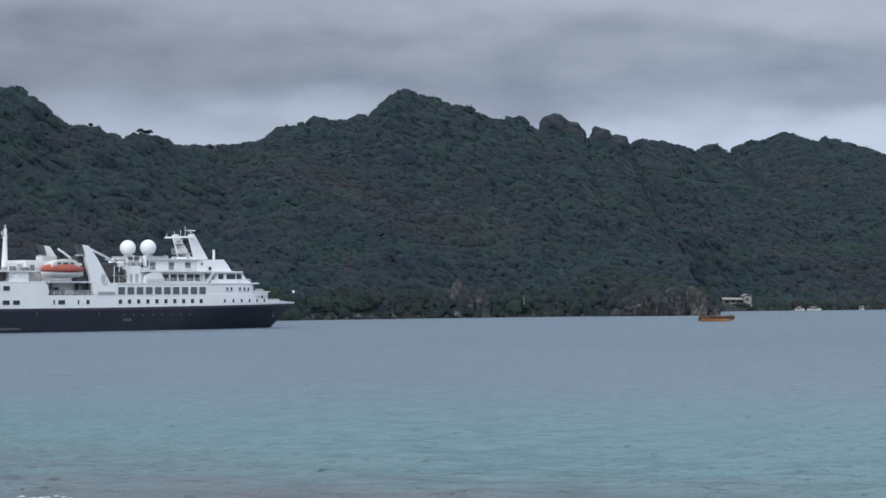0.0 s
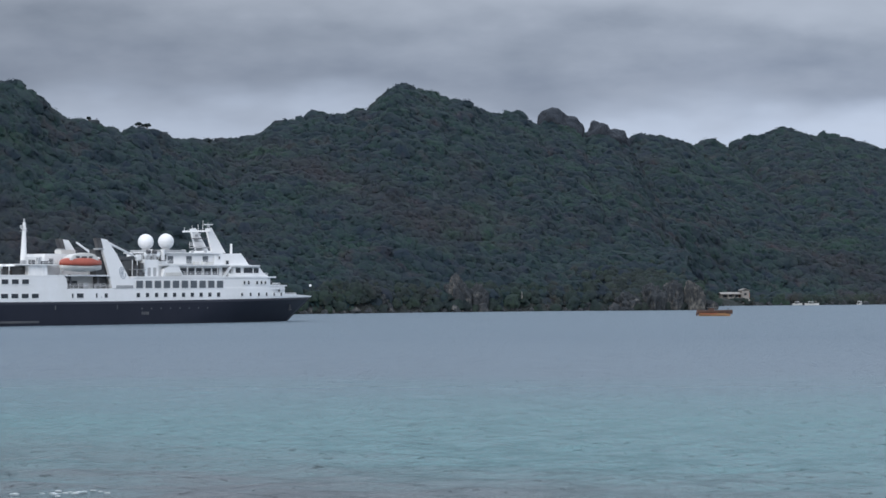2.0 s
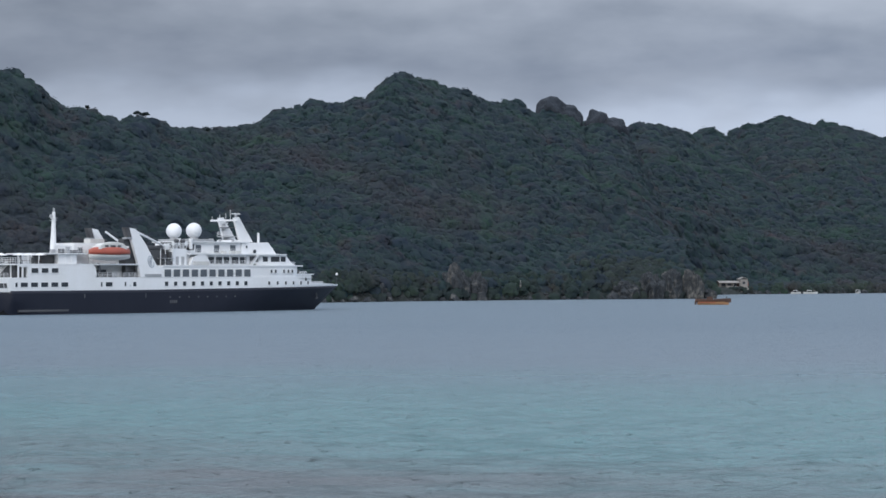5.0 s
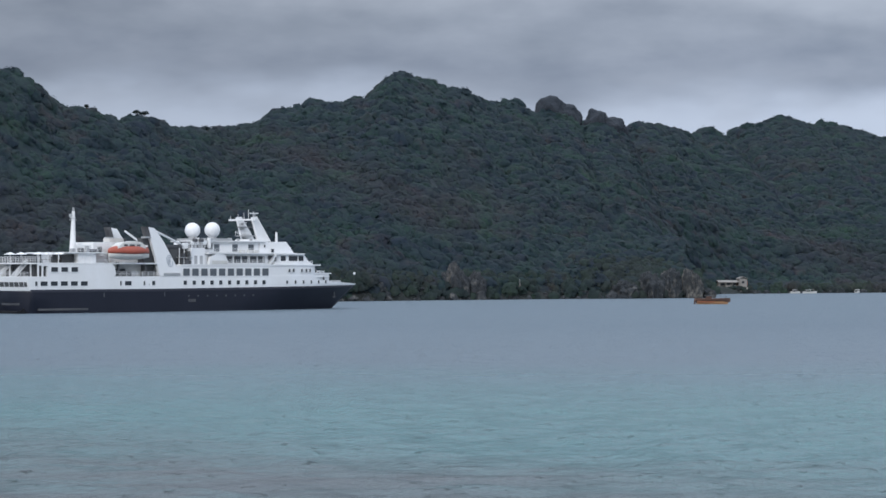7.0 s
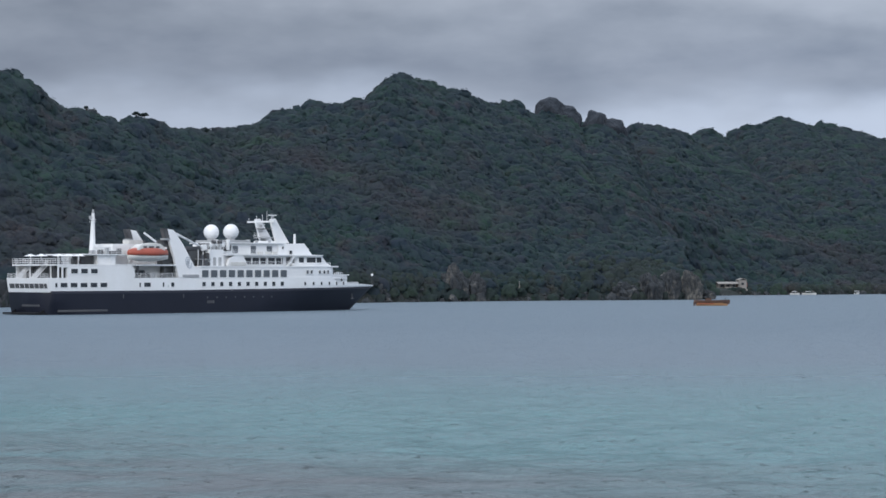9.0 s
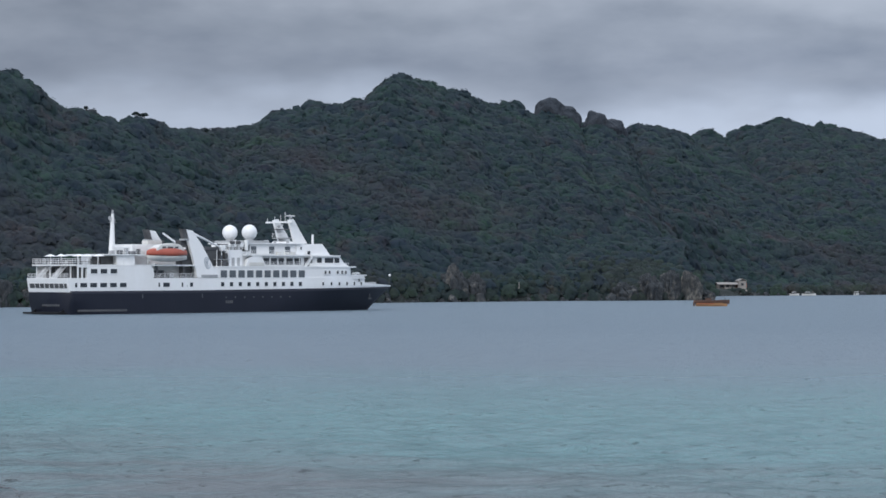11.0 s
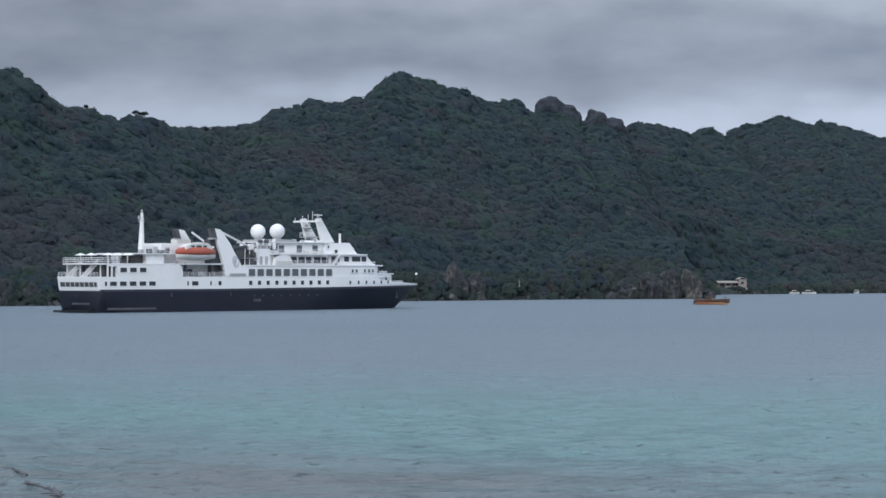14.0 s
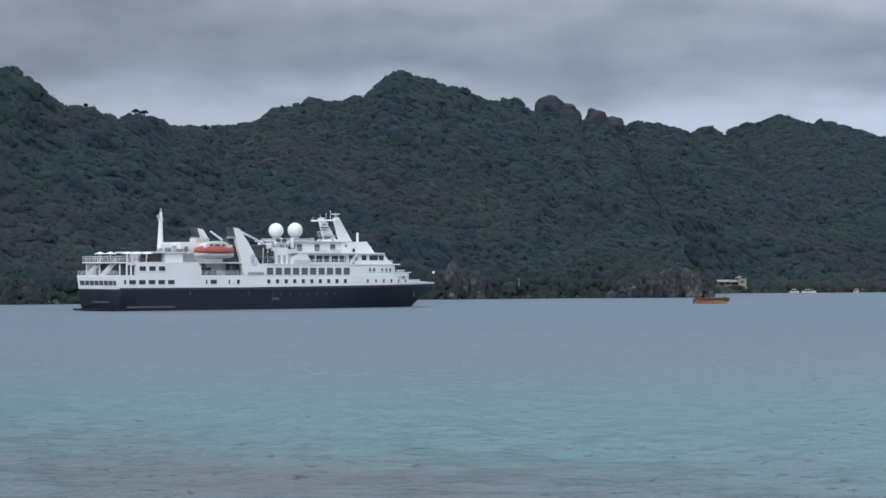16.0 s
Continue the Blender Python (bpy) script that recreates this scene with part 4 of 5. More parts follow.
def make_ship():
    ship = thing("cruise_ship", pose(0, 0, 0), "white expedition cruise ship with a dark navy hull, under way", "ship")
    hull = part("hull", shell(B(), lambda x: -2.5, sheer, 72, 12), NAVY, ship, "dark navy painted steel hull", True)

    def top(x):
        return 7.9 if x < 83 else 7.9 - 1.2 * (x - 83) / 2.5 if x < 85.5 else 6.7 - 0.75 * (x - 85.5) / 17.1
    part("upper_side", shell(B(), sheer, top, 100, 4), WHITE, ship, "white painted steel upper sides")
    # rubbing strake, portholes, marks and anchor on the hull
    part("rubbing_strake", box(B(), 2.0, 15.3, -7.72, -7.2, 0.55, 1.05, 0.1), SCUFF_SHADE, hull, "scuffed grey rubbing strake")
    for i in range(8):
        part("porthole", rod(B(), (43.6 + 2.75 * i, -7.63, 3.45), (43.6 + 2.75 * i, -7.4, 3.45), 0.2, sides=14), SCUFF_SHADE, hull, "small dark-rimmed porthole")
    bm = B()
    for i in range(4):
        box(bm, 43.5 + 0.55 * i, 43.9 + 0.55 * i, -7.64, -7.55, 2.1, 2.75)
    part("marking", bm, SCUFF_SHADE, hull, "faded pale hull marking")
    for x in (19.5, 36.5):
        part("scupper", box(B(), x, x + 0.25, -7.63, -7.5, 3.4, 4.3), SCUFF_SHADE, hull)
    bm = B()
    rod(bm, (92.6, -3.05, 3.9), (92.9, -2.85, 2.7), 0.14)
    rod(bm, (92.3, -3.1, 2.75), (93.5, -2.5, 2.75), 0.16)
    part("anchor", bm, SCUFF_SHADE, hull, "dark stowed anchor")
    # stern
    t = part("transom_block", prism(B(), [(-0.75, 7.95), (0.6, 7.95), (0.6, 4.8), (-0.2, 4.8)], "y", -7.55, 7.55, 0.12), WHITE, ship, "white overhanging stern gallery")
    part("recess", prism(B(), [(-0.60, 6.7), (-0.1, 6.7), (-0.1, 5.7), (-0.42, 5.7)], "y", -6.9, 6.6), DARK, t, "dark window band")
    for i in range(7):
        part("mullion", prism(B(), [(-0.64, 6.7), (-0.1, 6.7), (-0.1, 5.7), (-0.46, 5.7)], "y", -5.95 + 1.75 * i, -5.80 + 1.75 * i), WHITE, t)
    bm = B()
    for i in range(9):
        box(bm, -0.05, 0.1, -3.6 + 0.72 * i, -3.1 + 0.72 * i, 1.75, 2.2)
    part("name_bars", bm, SCUFF_SHADE, ship, "pale unreadable lettering on the stern")
    part("swim_platform", box(B(), -2.6, 0.3, -6.2, 6.4, 0.1, 0.5, 0.08), BLACK, ship, "black steel boarding platform")
    for y in (-5.2, 5.2):
        part("bracket", prism(B(), [(-1.4, 0.45), (0.2, 0.45), (0.2, 1.2)], "y", y - 0.1, y + 0.1), BLACK, ship)
    # aft deckhouse, its open end, stairs and rails
    aft = part("aft_deckhouse", prism(B(), plan(4.6, 19.8, BEAM - 0.02), "z", 7.85, 10.6), WHITE, ship)
    for x0, x1 in ((1.9, 2.2), (3.0, 3.35), (4.45, 4.75)):
        part("screen_post", box(B(), x0, x1, -7.6, -7.35, 7.9, 10.2), WHITE, ship)
    part("screen_header", box(B(), 1.9, 4.75, -7.6, -7.35, 10.2, 10.58), WHITE, ship)
    # added dark panel: the unlit interior seen between the posts
    part("inner_screen", box(B(), 2.2, 4.3, -5.6, -5.4, 7.95, 10.5), DARK, ship, "dark panel standing in for the shaded interior")
    part("side_screen", plate(B(), [(1.9, 7.35, 7.9), (4.7, 7.35, 7.9), (4.7, 7.35, 10.6), (1.9, 7.35, 10.6)], 0.25), WHITE, ship)
    # this white wall is coloured dark for the shade below the upper deck
    part("aft_bulkhead", box(B(), 4.3, 4.7, -3.2, 7.2, 7.9, 10.6), SCUFF_SHADE, ship, "aft bulkhead coloured dark for the shade under the deck")
    # solid dark panels paint the shade inside the doorways
    for y in (-6.6, -4.9, 1.0, 4.4):
        part("doorway", box(B(), 4.2, 4.66, y, y + 1.1, 7.95, 10.0), DARK, ship, "dark panel for the shade in an open doorway")
    part("pillar", box(B(), 1.9, 2.15, -5.0, -4.75, 7.9, 10.6), WHITE, ship)
    part("pillar", box(B(), 1.9, 2.15, 2.5, 2.75, 7.9, 10.6), WHITE, ship)
    part("upper_deck", box(B(), 1.2, 35, -7.62, -3.0, 10.55, 10.85, 0.06), WHITE, ship)
    part("upper_deck", box(B(), 0.8, 35, -2.98, 7.62, 10.55, 10.85, 0.06), WHITE, ship)
    for y0, y1 in ((-2.2, -0.6), (3.4, 4.8)):
        s = part("stair", plate(B(), [(-0.3, y0, 7.95), (0.3, y0, 7.95), (3.3, y0, 10.6), (2.7, y0, 10.6)], y1 - y0), WHITE, ship, "white sloping stair")
        for i in range(9):
            part("step", box(B(), -0.25 + 0.33 * i, 0.1 + 0.33 * i, y0 - 0.05, y1 + 0.05, 8.2 + 0.29 * i, 8.26 + 0.29 * i), GREY, s)
        part("handrail", railing(B(), [(0.0, y0, 8.1), (3.0, y0, 10.8)], 0.95, 0.9), WHITE, s)
    part("railing", railing(B(), [(-0.5, -7.3, 7.95), (-0.5, 7.3, 7.95)], 0.9, 1.3), WHITE, ship)
    part("railing", railing(B(), [(4.5, -7.5, 10.85), (1.3, -7.5, 10.85), (1.3, -3.0, 10.85), (0.9, -2.9, 10.85), (0.9, 7.5, 10.85), (6, 7.5, 10.85)], 1.25, 0.9, 0.045), WHITE, ship)
    # parasols and seats on the sun deck
    for x, y in ((3.6, -5.6), (6.4, -5.2), (9.0, -5.6), (3.4, 0.4), (4.0, 5.2)):
        sh = part("parasol", rod(B(), (x, y, 10.85), (x, y, 13.0), 0.06), WHITE, ship, "white deck parasol")
        part("canopy", rod(B(), (x, y, 12.65), (x, y, 13.15), 1.45, 0.15, 8), WHITE, sh)
    for x in (4.9, 7.6):
        for y in (-7.2, -3.5):
            part("awning_post", rod(B(), (x, y, 10.85), (x, y, 13.1), 0.07), WHITE, ship)
    for x, y in ((9.6, -5.6), (10.9, -5.2), (10.2, -3.8)):
        seat = part("deck_seat", box(B(), x, x + 0.7, y, y + 0.7, 11.1, 11.4, 0.05), DARK, ship, "dark deck seat")
        part("backrest", box(B(), x, x + 0.12, y, y + 0.7, 11.4, 12.0, 0.04), DARK, seat)
        part("base", box(B(), x + 0.1, x + 0.6, y + 0.1, y + 0.6, 10.85, 11.1), DARK, seat)
    for x, y in ((2.4, -4.3), (5.2, -6.6), (6.0, -3.6), (8.0, -6.9), (2.2, 2.6), (3.0, 6.3)):
        tb = part("deck_table", rod(B(), (x, y, 11.5), (x, y, 11.58), 0.55, sides=12), BROWN, ship, "dark round deck table")
        part("pedestal", rod(B(), (x, y, 10.85), (x, y, 11.5), 0.07), DARK, tb)
    for x in (1.6, 2.6, 3.6):
        part("lounger", prism(B(), [(x, 10.95), (x + 0.6, 10.95), (x + 0.95, 11.75), (x + 0.85, 11.8), (x + 0.5, 11.1), (x, 11.1)], "y", -1.9, -0.2), DARK, ship, "dark folded deck lounger")
    for x in (13.0, 14.9, 16.6):
        part("awning_post", rod(B(), (x, -6.9, 10.85), (x, -6.9, 12.9), 0.06), WHITE, ship)
    # dark panel paints the shade under the sun roof at the bar
    part("bar_back", box(B(), 7.6, 13.3, -5.2, -5.0, 10.9, 12.7), DARK, ship, "dark panel for the shaded bar area under the roof")
    part("bar_counter", box(B(), 9.3, 12.6, -3.0, -2.2, 10.85, 12.2, 0.05), DARK, ship, "dark bar counter")
    # structure between the sun deck and the funnels
    part("pantry", box(B(), 13.4, 18.2, -6.6, 6.6, 10.85, 12.9), WHITE, ship)
    part("sun_roof", box(B(), 9.4, 21.5, -7.1, 7.1, 12.85, 13.15, 0.08), WHITE, ship, "white roof slab")
    part("wind_screen", box(B(), 13.6, 18.5, -4.6, -4.35, 13.15, 14.75, 0.05), WHITE, ship)
    part("wind_screen", box(B(), 18.9, 23.5, -4.8, -4.55, 13.15, 15.0, 0.05), WHITE, ship)
    part("locker", box(B(), 12.3, 13.4, -5.8, -4.8, 13.15, 13.95, 0.08), GREY, ship)
    part("locker", box(B(), 14.6, 16.8, -6.2, -5.2, 13.15, 13.8, 0.08), CREAM, ship)
    for x, y, w, h, mat in ((13.8, -6.4, 1.3, 0.9, DARK), (15.6, -6.7, 0.8, 1.3, GREY), (17.0, -6.5, 1.6, 0.7, SCUFF_SHADE), (19.2, -6.3, 0.9, 1.2, DARK), (20.4, -6.6, 0.8, 0.8, CREAM)):
        part("locker", box(B(), x, x + w, y, y + 0.7, 13.15, 13.15 + h, 0.06), mat, ship)
    part("railing", railing(B(), [(12.2, -7.0, 13.15), (21.3, -7.0, 13.15)], 1.0, 1.3), WHITE, ship)
    part("engine_casing", box(B(), 20.0, 38.5, -3.4, 3.4, 10.85, 15.4, 0.1), WHITE, ship)
    part("locker", box(B(), 24.5, 28.5, -3.3, -1.0, 15.4, 16.3, 0.08), CREAM, ship)
    part("grille", box(B(), 19.9, 20.05, -2.5, 2.5, 11.4, 14.6), GREY, ship)
    # aft mast
    m = part("aft_mast", rod(B(), (16.9, 0, 13.1), (17.1, 0, 22.2), 0.75, 0.32, 10), WHITE, ship, "white tapered aft mast")
    part("platform", rod(B(), (17.0, 0, 20.7), (17.0, 0, 20.85), 0.7, sides=10), WHITE, m)
    part("lantern", rod(B(), (17.1, 0, 22.2), (17.1, 0, 23.0), 0.22, sides=8), GREY, m)
    part("searchlight", box(B(), 16.1, 16.6, -0.3, 0.3, 20.9, 21.6, 0.08), GREY, m)
    part("yard", rod(B(), (17.0, -1.2, 20.3), (17.0, 1.2, 20.3), 0.05), WHITE, m)
    # recess with the lifeboat
    part("inner_wall", box(B(), 19.8, 36.5, -4.7, 4.7, 7.9, 10.6), CREAM, ship, "pale inner deck wall")
    part("window", box(B(), 25.0, 27.8, -4.76, -4.6, 8.5, 9.6), GLASS, ship)
    # dark block in place of the shaded opening beside the fin
    part("doorway", box(B(), 32.2, 35.0, -5.9, -4.6, 7.95, 10.5), DARK, ship, "dark panel for the shade in an open doorway")
    for x in (23.6, 31.2):
        d = part("davit", plate(B(), [(x, -6.9, 7.9), (x + 0.45, -6.9, 7.9), (x + 1.0, -6.9, 9.4), (x + 0.7, -6.9, 11.0), (x + 0.25, -6.9, 11.0), (x + 0.5, -6.9, 9.4)], 0.4), SCUFF_SHADE, ship, "dark grey curved boat davit")
        part("davit_arm", box(B(), x + 0.2, x + 0.7, -7.6, -4.0, 14.3, 14.75, 0.08), WHITE, d)
        part("davit_post", box(B(), x + 0.2, x + 0.75, -4.3, -3.7, 10.8, 14.7, 0.08), WHITE, d)
        part("fall", rod(B(), (x + 0.45, -7.4, 13.4), (x + 0.45, -7.4, 14.4), 0.05), DARK, d)
    part("recess_panel", plate(B(), [(19.8, -7.6, 7.9), (22.6, -7.6, 7.9), (22.9, -7.6, 8.6), (22.6, -7.6, 10.0), (22.0, -7.6, 10.56), (19.8, -7.6, 10.56)], 0.2), WHITE, ship, "white side panel with a rounded edge")
    part("boat_locker", box(B(), 25.2, 27.6, -7.0, -6.2, 7.95, 9.0, 0.06), DARK, ship, "dark deck locker under the boat")
    part("winch", box(B(), 28.2, 29.6, -6.4, -5.0, 7.9, 9.0, 0.15), GREY, ship)
    part("railing", railing(B(), [(19.9, -7.5, 7.9), (35.0, -7.5, 7.9)], 0.95, 1.5), WHITE, ship)
    make_lifeboat(ship, -1)
    # funnels: raked fins on each side with the uptakes behind them
    for side in (-1, 1):
        def at(x, z):
            return (x, side * (7.66 - (z - 8) * 0.056), z)
        fin = part("funnel_fin", plate(B(), [at(35.2, 7.95), at(41.4, 7.95), at(38.9, 12.0), at(36.7, 15.5), at(34.2, 18.55), at(32.1, 18.85), at(33.1, 15.5), at(34.2, 12.0)], -side * 0.75), WHITE, ship, "white raked funnel fin")
        part("uptake", prism(B(), [(31.8, 16.5), (33.1, 16.5), (32.3, 18.9), (31.0, 18.9)], "y", side * 6.6 - 0.6, side * 6.6 + 0.6, 0.06), UPTAKE, fin, "dark exhaust uptake")
        part("uptake_collar", box(B(), 31.3, 33.0, side * 6.6 - 0.75, side * 6.6 + 0.75, 16.3, 16.7, 0.05), GREY, fin)
        # casing colour holds the shadow that lies behind the fin
        part("casing", prism(B(), [(31.6, 10.85), (36.5, 10.85), (35.2, 16.4), (31.4, 16.4)], "y", side * 5.4 - 1.0, side * 5.4 + 1.0), DARK, fin, "funnel casing coloured dark for the shadow behind the fin")
        foot, tip = ((33.6, -6.8, 18.3), (44.4, -5.0, 14.7)) if side < 0 else ((41.2, 6.0, 15.2), (36.8, 6.8, 18.1))
        boom = part("boat_crane", rod(B(), foot, tip, 0.28, 0.22), WHITE, ship, "white crane boom")
        if side < 0:
            part("cable", rod(B(), (33.1, -6.9, 18.75), (44.6, -5.0, 15.3), 0.04, sides=5), DARK, boom)
            part("crane_head", box(B(), 44.0, 45.4, -5.4, -4.6, 14.0, 15.4, 0.12), WHITE, boom)
        else:
            part("crane_post", rod(B(), (41.2, 6.0, 10.6), (41.2, 6.0, 15.4), 0.4), WHITE, boom)
    bm = B()
    for rx, rz, turns in ((0.80, 1.25, 0.9), (0.42, 0.8, 0.75), (0.14, 0.35, 1.0)):
        run = []
        for i in range(15):
            u = 0.6 + turns * 2 * math.pi * i / 14
            x, z = 38.15 + rx * math.cos(u) - 0.18 * rz * math.sin(u), 11.3 + rz * math.sin(u)
            run.append((x, -7.66 + (z - 8) * 0.056 - 0.03, z))
        for p, q in zip(run, run[1:]):
            rod(bm, p, q, 0.10, sides=5)
    part("emblem", bm, RUST, ship, "faded grey swirl emblem")
    part("vent", box(B(), 36.3, 41.0, -7.72, -7.5, 7.98, 8.6), GREY, ship, "grey vent grille")
    # middle and forward superstructure
    body = part("deckhouse", prism(B(), plan(36.0, 85.2, BEAM - 0.02, 5, 0.15, 40), "z", 7.85, 10.25), WHITE, ship)
    part("deck_slab", prism(B(), grown(plan(41.5, 86.9, BEAM - 0.02, 5, 0.15, 40), 0.16), "z", 10.25, 10.55), WHITE, ship)
    part("fore_house", prism(B(), plan(82, 91.1, 5.4, 4, 0.7, 20), "z", 6.4, 8.3), WHITE, ship)
    part("visor", prism(B(), grown(plan(82, 91.8, 5.4, 4, 0.5, 20), 0.1), "z", 8.3, 8.55), WHITE, ship)
    # no opening is cut: a dark box supplies its shade
    part("shelter", box(B(), 84, 88.0, -4.6, 4.6, 6.9, 7.8), DARK, ship, "dark box for the shade of an opening")
    part("fore_ledge", prism(B(), grown(plan(80, 91.0, 5.6, 4, 0.2, 20), 0.1), "z", 7.55, 7.75), WHITE, ship)
    part("promenade_wall", prism(B(), plan(49, 72, 5.9, 0, 0.5, 12), "z", 10.5, 12.95), WHITE, ship, "white promenade wall")
    part("winch_house", prism(B(), plan(45.4, 49.5, 6.3), "z", 10.5, 14.3, 0.08), WHITE, ship)
    deck_gear(ship)
    part("winch_cover", prism(B(), [(50.0, 10.55), (56.0, 10.55), (54.6, 12.9), (52.6, 13.3), (50.4, 12.2)], "y", -7.3, -6.3, 0.1), WHITE, ship)
    part("gangway_box", box(B(), 50.6, 55.2, -7.5, -6.9, 10.6, 11.4, 0.08), CREAM, ship)
    for x in (46.3, 47.9):
        part("doorway", box(B(), x, x + 0.85, -6.36, -6.2, 10.6, 12.5), GREY, ship)
    rb = part("rescue_boat", skiff_hull(B(), 4.4, 1.8, 0.7), SCUFF_SHADE, ship, "small dark inflatable boat")
    rb.matrix_basis = pose(38.8, -5.2, 14.2)
    part("cradle", box(B(), 39.6, 42.2, -5.8, -4.6, 10.8, 14.0), DARK, rb)
    rb.children[0].matrix_parent_inverse = rb.matrix_basis.inverted()
    # bridge
    bridge = part("bridge", prism(B(), [(71.6, 10.5), (83.2, 10.5), (81.6, 11.3), (80.2, 12.85), (71.6, 12.85)], "y", -5.9, 5.9), WHITE, ship)
    part("bridge_wing", prism(B(), plan(70.2, 79.2, 6.7, 0, 0.2), "z", 10.5, 11.25), WHITE, bridge)
    part("bridge_roof", prism(B(), grown(plan(70.5, 82.0, 6.4, 3, 0.5, 16), 0.2), "z", 12.85, 13.15), WHITE, bridge)
    for x, w in ((72.8, 1.6), (75.3, 2.8), (78.4, 1.6)):
        window(ship, x, -5.92, 11.35, w, 1.2)
    for i in range(8):
        part("front_window", plate(B(), [(81.65, -5.5 + 1.4 * i, 11.3), (80.45, -5.5 + 1.4 * i, 12.65), (80.5, -4.35 + 1.4 * i, 12.65), (81.7, -4.35 + 1.4 * i, 11.3)], 0.02), GLASS, bridge)
    part("stair", plate(B(), [(68.6, -6.6, 10.5), (69.2, -6.6, 10.5), (71.2, -6.6, 12.9), (70.6, -6.6, 12.9)], 0.8), WHITE, ship)
    # shade of the opening by the stair, as a dark panel
    part("doorway", box(B(), 68.8, 71.4, -5.97, -5.8, 10.55, 12.6), DARK, ship, "dark panel for the shade in an open doorway")
    # upper decks
    part("deck_slab", prism(B(), grown(plan(49.6, 69.5, 7.3, 0, 0.3, 20), 0.1), "z", 12.95, 13.2), WHITE, ship)
    part("deck_slab", prism(B(), grown(plan(69.5, 79.0, 6.3, 2, 0.4, 20), 0.1), "z", 12.9, 13.2), WHITE, ship)
    part("observation_house", box(B(), 49.5, 68.5, -4.9, 4.9, 13.2, 15.75, 0.1), WHITE, ship)
    part("roof_slab", box(B(), 49.2, 68.4, -5.7, 5.7, 15.7, 15.95, 0.06), WHITE, ship)
    for x in (53.2, 58.7, 63.6):
        window(ship, x, -4.95, 13.45, 1.7, 1.7, name="saloon_window")
    part("wing_bulwark", plate(B(), [(66.8, -5.6, 13.1), (77.4, -5.6, 13.1), (75.2, -5.2, 15.85), (67.1, -5.2, 15.7)], 0.4), WHITE, ship)
    part("wing_bulwark", plate(B(), [(66.8, 5.2, 13.1), (77.4, 5.2, 13.1), (75.2, 4.8, 15.85), (67.1, 4.8, 15.7)], 0.4), WHITE, ship)
    part("front_bulwark", plate(B(), [(77.2, -5.3, 13.1), (77.4, -5.3, 13.1), (75.3, -5.0, 15.85), (75.1, -5.0, 15.85)], 10.2), WHITE, ship)
    part("wheelhouse_top", box(B(), 68.4, 74.8, -4.8, 4.8, 13.2, 15.6), WHITE, ship)
    window(ship, 70.0, -5.72, 13.35, 0.9, 0.8)
    window(ship, 67.9, -5.55, 14.5, 0.5, 0.6)
    part("railing", railing(B(), [(50.0, -7.2, 13.2), (66.8, -7.2, 13.2)], 1.0, 1.6), WHITE, ship)
    part("railing", railing(B(), [(49.8, -7.4, 10.55), (71.0, -7.4, 10.55)], 1.0, 1.6), WHITE, ship)
    part("railing", railing(B(), [(82.6, -4.6, 10.55), (85.8, -2.8, 10.55), (86.6, 0, 10.55), (85.8, 2.8, 10.55)], 0.8, 1.2), WHITE, ship)
    part("railing", railing(B(), [(87.5, -3.2, 8.55), (91.0, -1.4, 8.55), (91.0, 1.4, 8.55)], 0.5, 1.0), WHITE, ship)
    part("dome_base", box(B(), 50.6, 58.6, -5.2, 5.2, 15.9, 16.5, 0.1), GREY, ship, "grey dome platform")
    # one dark block for the machinery and the shade beneath the domes
    part("equipment_rack", box(B(), 44.2, 50.3, -5.2, -3.2, 14.3, 15.7, 0.1), DARK, ship, "dark block for machinery and shade under the domes")
    part("raft_canister", rod(B(), (46.0, -5.6, 15.3), (47.8, -5.6, 15.3), 0.38, sides=12), WHITE, ship, "white life raft canister")
    part("raft_canister", rod(B(), (48.4, -5.6, 15.3), (50.2, -5.6, 15.3), 0.38, sides=12), WHITE, ship, "white life raft canister")
    part("louvre", box(B(), 50.4, 52.8, -5.0, -4.86, 14.0, 15.4), DARK, ship, "dark louvred opening")
    for y in (-3.5, 3.5):
        dome = part("radar_dome", ball(B(), (54.0, y, 18.4), 1.78, 4), WHITE, ship, "white radar dome", True)
        part("pedestal", rod(B(), (54.0, y, 15.9), (54.0, y, 16.9), 1.2, 0.9, 14), GREY, dome)
    for x, y in ((49.0, -4.2), (51.3, -5.6), (58.6, -4.2)):
        part("vent_cowl", rod(B(), (x, y, 14.2), (x, y, 16.6), 0.4, 0.5, 10), WHITE, ship)
    part("whip_aerial", rod(B(), (58.9, 3.0, 15.9), (58.9, 3.0, 19.2), 0.05, 0.03, 5), WHITE, ship)
    # main mast: two raked legs with a cross yard
    mast = part("main_mast", box(B(), 66.4, 71.8, -2.9, 2.9, 15.8, 16.4, 0.1), WHITE, ship, "white main mast on two raked legs")
    for y in (-3.0, 2.4):
        part("mast_leg", plate(B(), [(68.4, y, 16.0), (72.4, y, 15.9), (68.1, y, 21.7), (66.6, y, 21.5)], 0.6), WHITE, mast)
    part("cross_yard", box(B(), 66.7, 67.3, -3.9, 5.6, 20.75, 21.15, 0.05), WHITE, mast)
    part("mast_platform", box(B(), 66.2, 70.2, -2.6, 2.6, 17.1, 17.3, 0.04), GREY, mast)
    part("mast_platform", box(B(), 66.4, 69.0, -2.6, 2.6, 19.2, 19.35, 0.04), DARK, mast)
    part("railing", railing(B(), [(66.3, -2.6, 17.4), (66.3, 2.6, 17.4)], 0.9, 1.2), WHITE, mast)
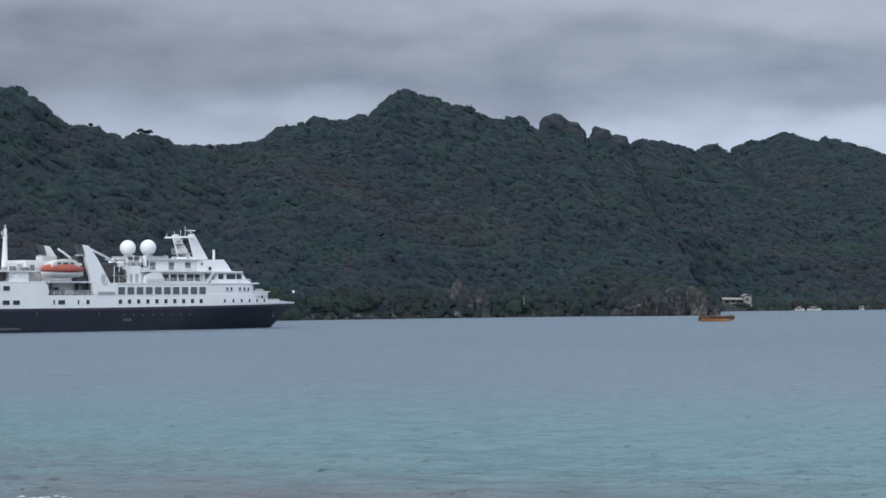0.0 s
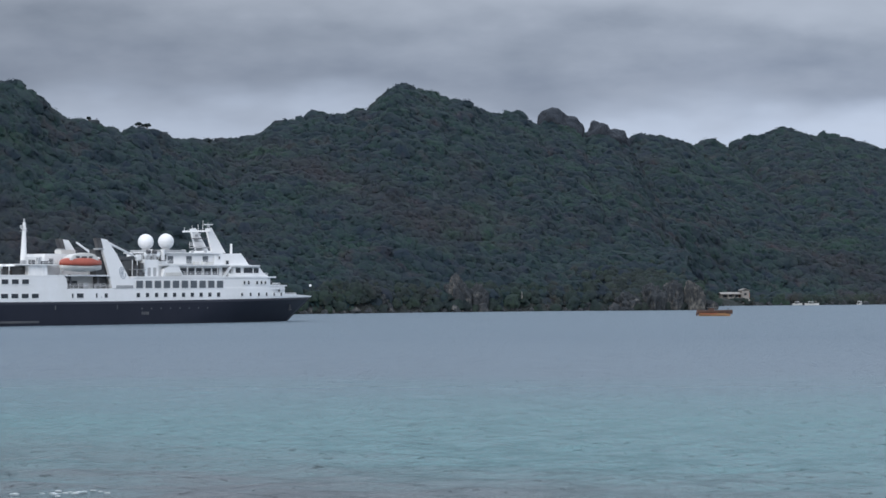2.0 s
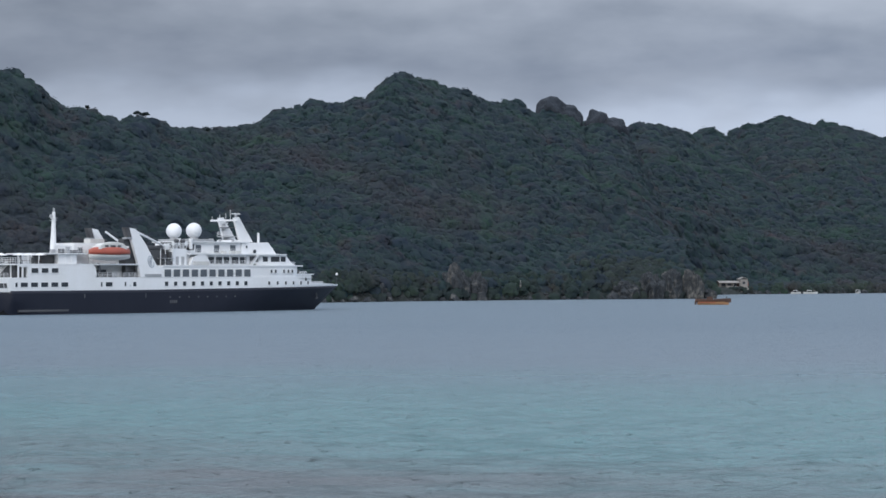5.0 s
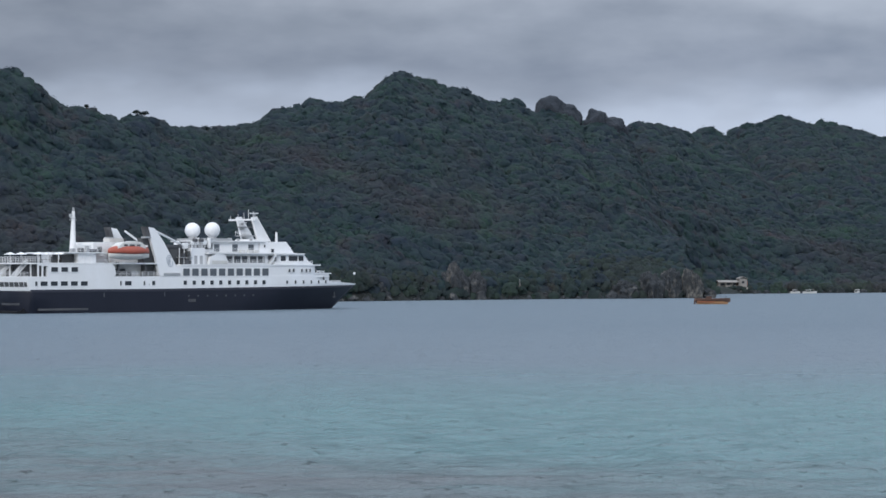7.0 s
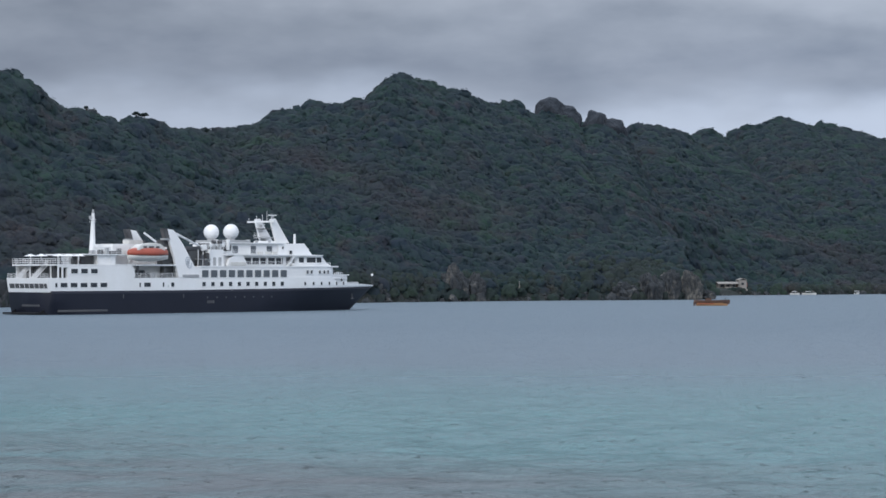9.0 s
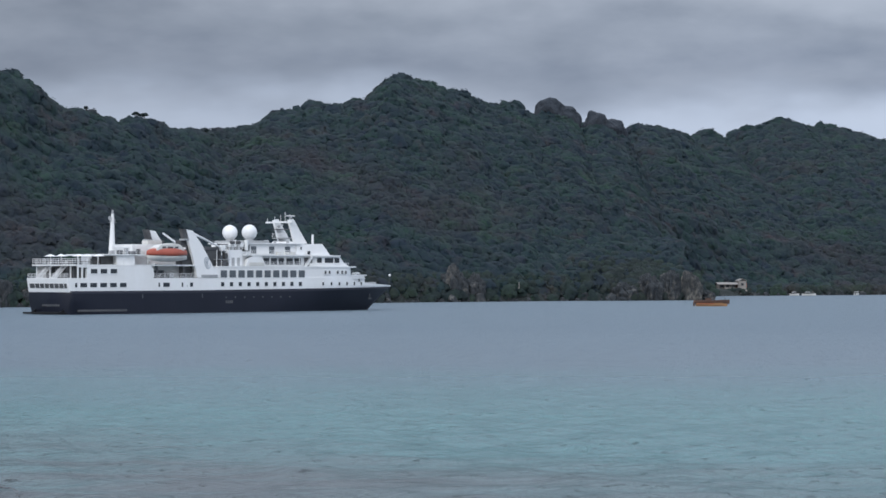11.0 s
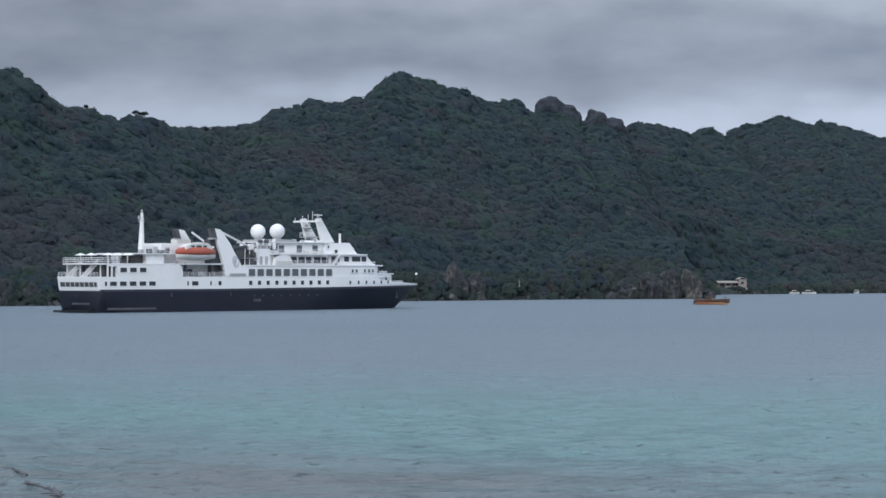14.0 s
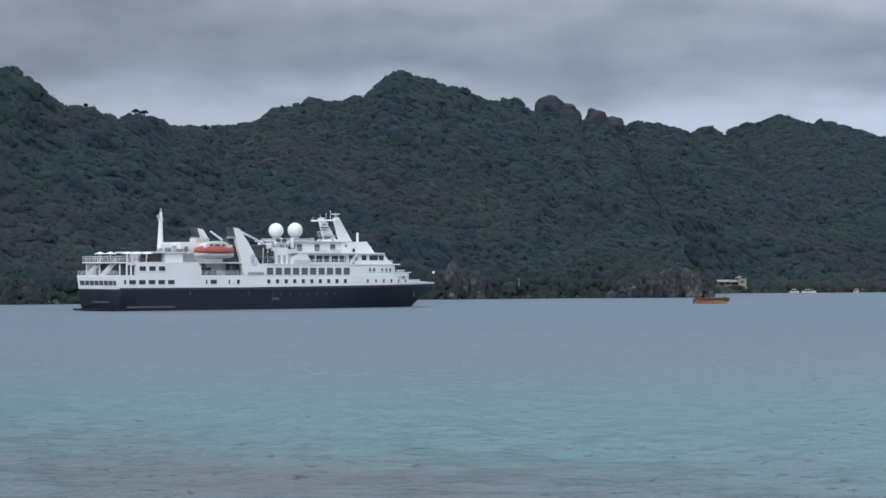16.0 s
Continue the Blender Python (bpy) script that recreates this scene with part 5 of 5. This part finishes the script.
    for y, z0, z1 in ((-2.7, 21.5, 22.8), (-1.0, 21.0, 23.4), (0.6, 21.0, 22.6), (2.7, 21.5, 22.3), (5.4, 21.0, 21.9)):
        part("aerial", rod(B(), (67.2, y, z0), (67.2, y, z1), 0.05, sides=5), WHITE, mast)
    for x, y, z in ((67.4, -2.7, 22.3), (70.6, 0.0, 19.3), (67.0, 1.0, 20.2)):
        part("radar_scanner", box(B(), x - 1.3, x + 1.3, y - 0.12, y + 0.12, z, z + 0.25, 0.05), WHITE, mast, "white radar scanner bar")
        part("scanner_motor", box(B(), x - 0.3, x + 0.3, y - 0.25, y + 0.25, z - 0.5, z, 0.05), GREY, mast)
    part("exhaust_post", rod(B(), (75.0, -2.0, 14.5), (75.0, -2.0, 18.1), 0.34, 0.26, 10), WHITE, ship)
    part("small_dome", ball(B(), (77.6, -3.5, 14.3), 0.5, 2), WHITE, ship, "small white dome", True)
    part("dome_post", rod(B(), (77.6, -3.5, 13.1), (77.6, -3.5, 14.0), 0.14), WHITE, ship)
    light = part("searchlight", ball(B(), (83.9, -2.2, 11.7), 0.6, 2, (1, 1, 0.8)), GREY, ship, "grey searchlight", True)
    part("pedestal", rod(B(), (83.9, -2.2, 10.5), (83.9, -2.2, 11.3), 0.25), GREY, light)
    staff = part("jackstaff", rod(B(), (102.0, 0, 5.9), (102.2, 0, 8.2), 0.03, sides=6), DARK, ship)
    part("bow_light", ball(B(), (102.2, 0, 8.4), 0.32, 2), WHITE, staff, "white bow lamp")
    part("windlass", box(B(), 94.2, 96.6, -1.3, 1.3, 5.9, 6.75, 0.15), GREY, ship)
    # windows of the cabins
    for i in range(5):
        window(ship, 2.55 + 2.68 * i, -7.61, 5.9, 1.85, 0.95)
    window(ship, 1.15, -7.61, 5.9, 0.6, 0.95)
    for i in range(3):
        window(ship, 5.35 + 2.68 * i, -7.62, 8.9, 1.8, 1.0)
    for x, w in ((24.0, 0.45), (25.35, 1.85), (30.6, 0.45), (33.0, 0.9)):
        window(ship, x, -7.61, 5.9, w, 0.95)
    part("vent", box(B(), 32.1, 32.35, -7.63, -7.5, 5.9, 6.2), GREY, ship)
    for i in range(10):
        window(ship, 41.9 + 2.63 * i, -7.61, 7.95, 1.95, 1.65, name="saloon_window")
        window(ship, 42.0 + 2.62 * i, -7.62, 5.95, 1.0, 0.95)
    for i in range(6):
        window(ship, 53.4 + 2.45 * i, -5.93, 10.95, 2.1, 1.5)
    for i in range(6):
        hull_window(ship, 73.2 + 2.85 * i, 6.05, 0.65, 0.75)
    for x in (74.0, 75.4, 78.3, 79.9, 81.3):
        hull_window(ship, x, 8.75, 0.65, 0.75)
    part("slot", plate(B(), [(83.6, -5.35, 8.85), (85.4, -4.75, 8.85), (85.4, -4.75, 9.6), (83.6, -5.35, 9.6)], 0.1), DARK, ship)
    return ship


ship = make_ship()


def motions():
    rows = []
    for t in range(0, 17, 2):
        s = 2.8397 * (t - 16) + 0.00093 * (t - 16) ** 2
        rows.append((t, pose(-76.31 + s * math.cos(0.8478), 565.12 + s * math.sin(0.8478), 0, 0, 0, math.degrees(0.7623 - 0.003877 * (t - 16)))))
    walk(ship, rows)
    walk(orange_boat, [(t, pose(67.3, 682, 0.06 * math.sin(1.3 * t), 0.8 * math.sin(1.1 * t), 0.3 * math.sin(0.9 * t + 1), 3)) for t in range(0, 17)])
    walk(sky_bank, [(0.0, pose(0, 0, 0, 0, 0, 1.5)), (16.0, pose(0, 0, 0, 0, 0, 0))])
    walk(sea, [(0.0, pose(0, 8, 0)), (16.0, pose(0, -8, 0))])
    walk(seaweed, [(0.0, pose(-28, 100, 0)), (9.0, pose(-24, 104, 0)), (11.5, pose(-22.5, 105, 0)), (12.5, pose(-21.8, 105, 0)), (14.5, pose(-21.0, 104, 0)), (15.2, pose(-21.3, 101, 0)), (16.0, pose(-23.5, 96, 0))])
    walk(breaker, [(0.0, pose(-18.6, 113, 0.05)), (1.5, pose(-17.2, 112.5, 0.05)), (3.5, pose(-15.6, 110.5, 0.05)), (5.5, pose(-14.5, 96, 0.05)), (16.0, pose(-14, 60, 0.05))])


motions()
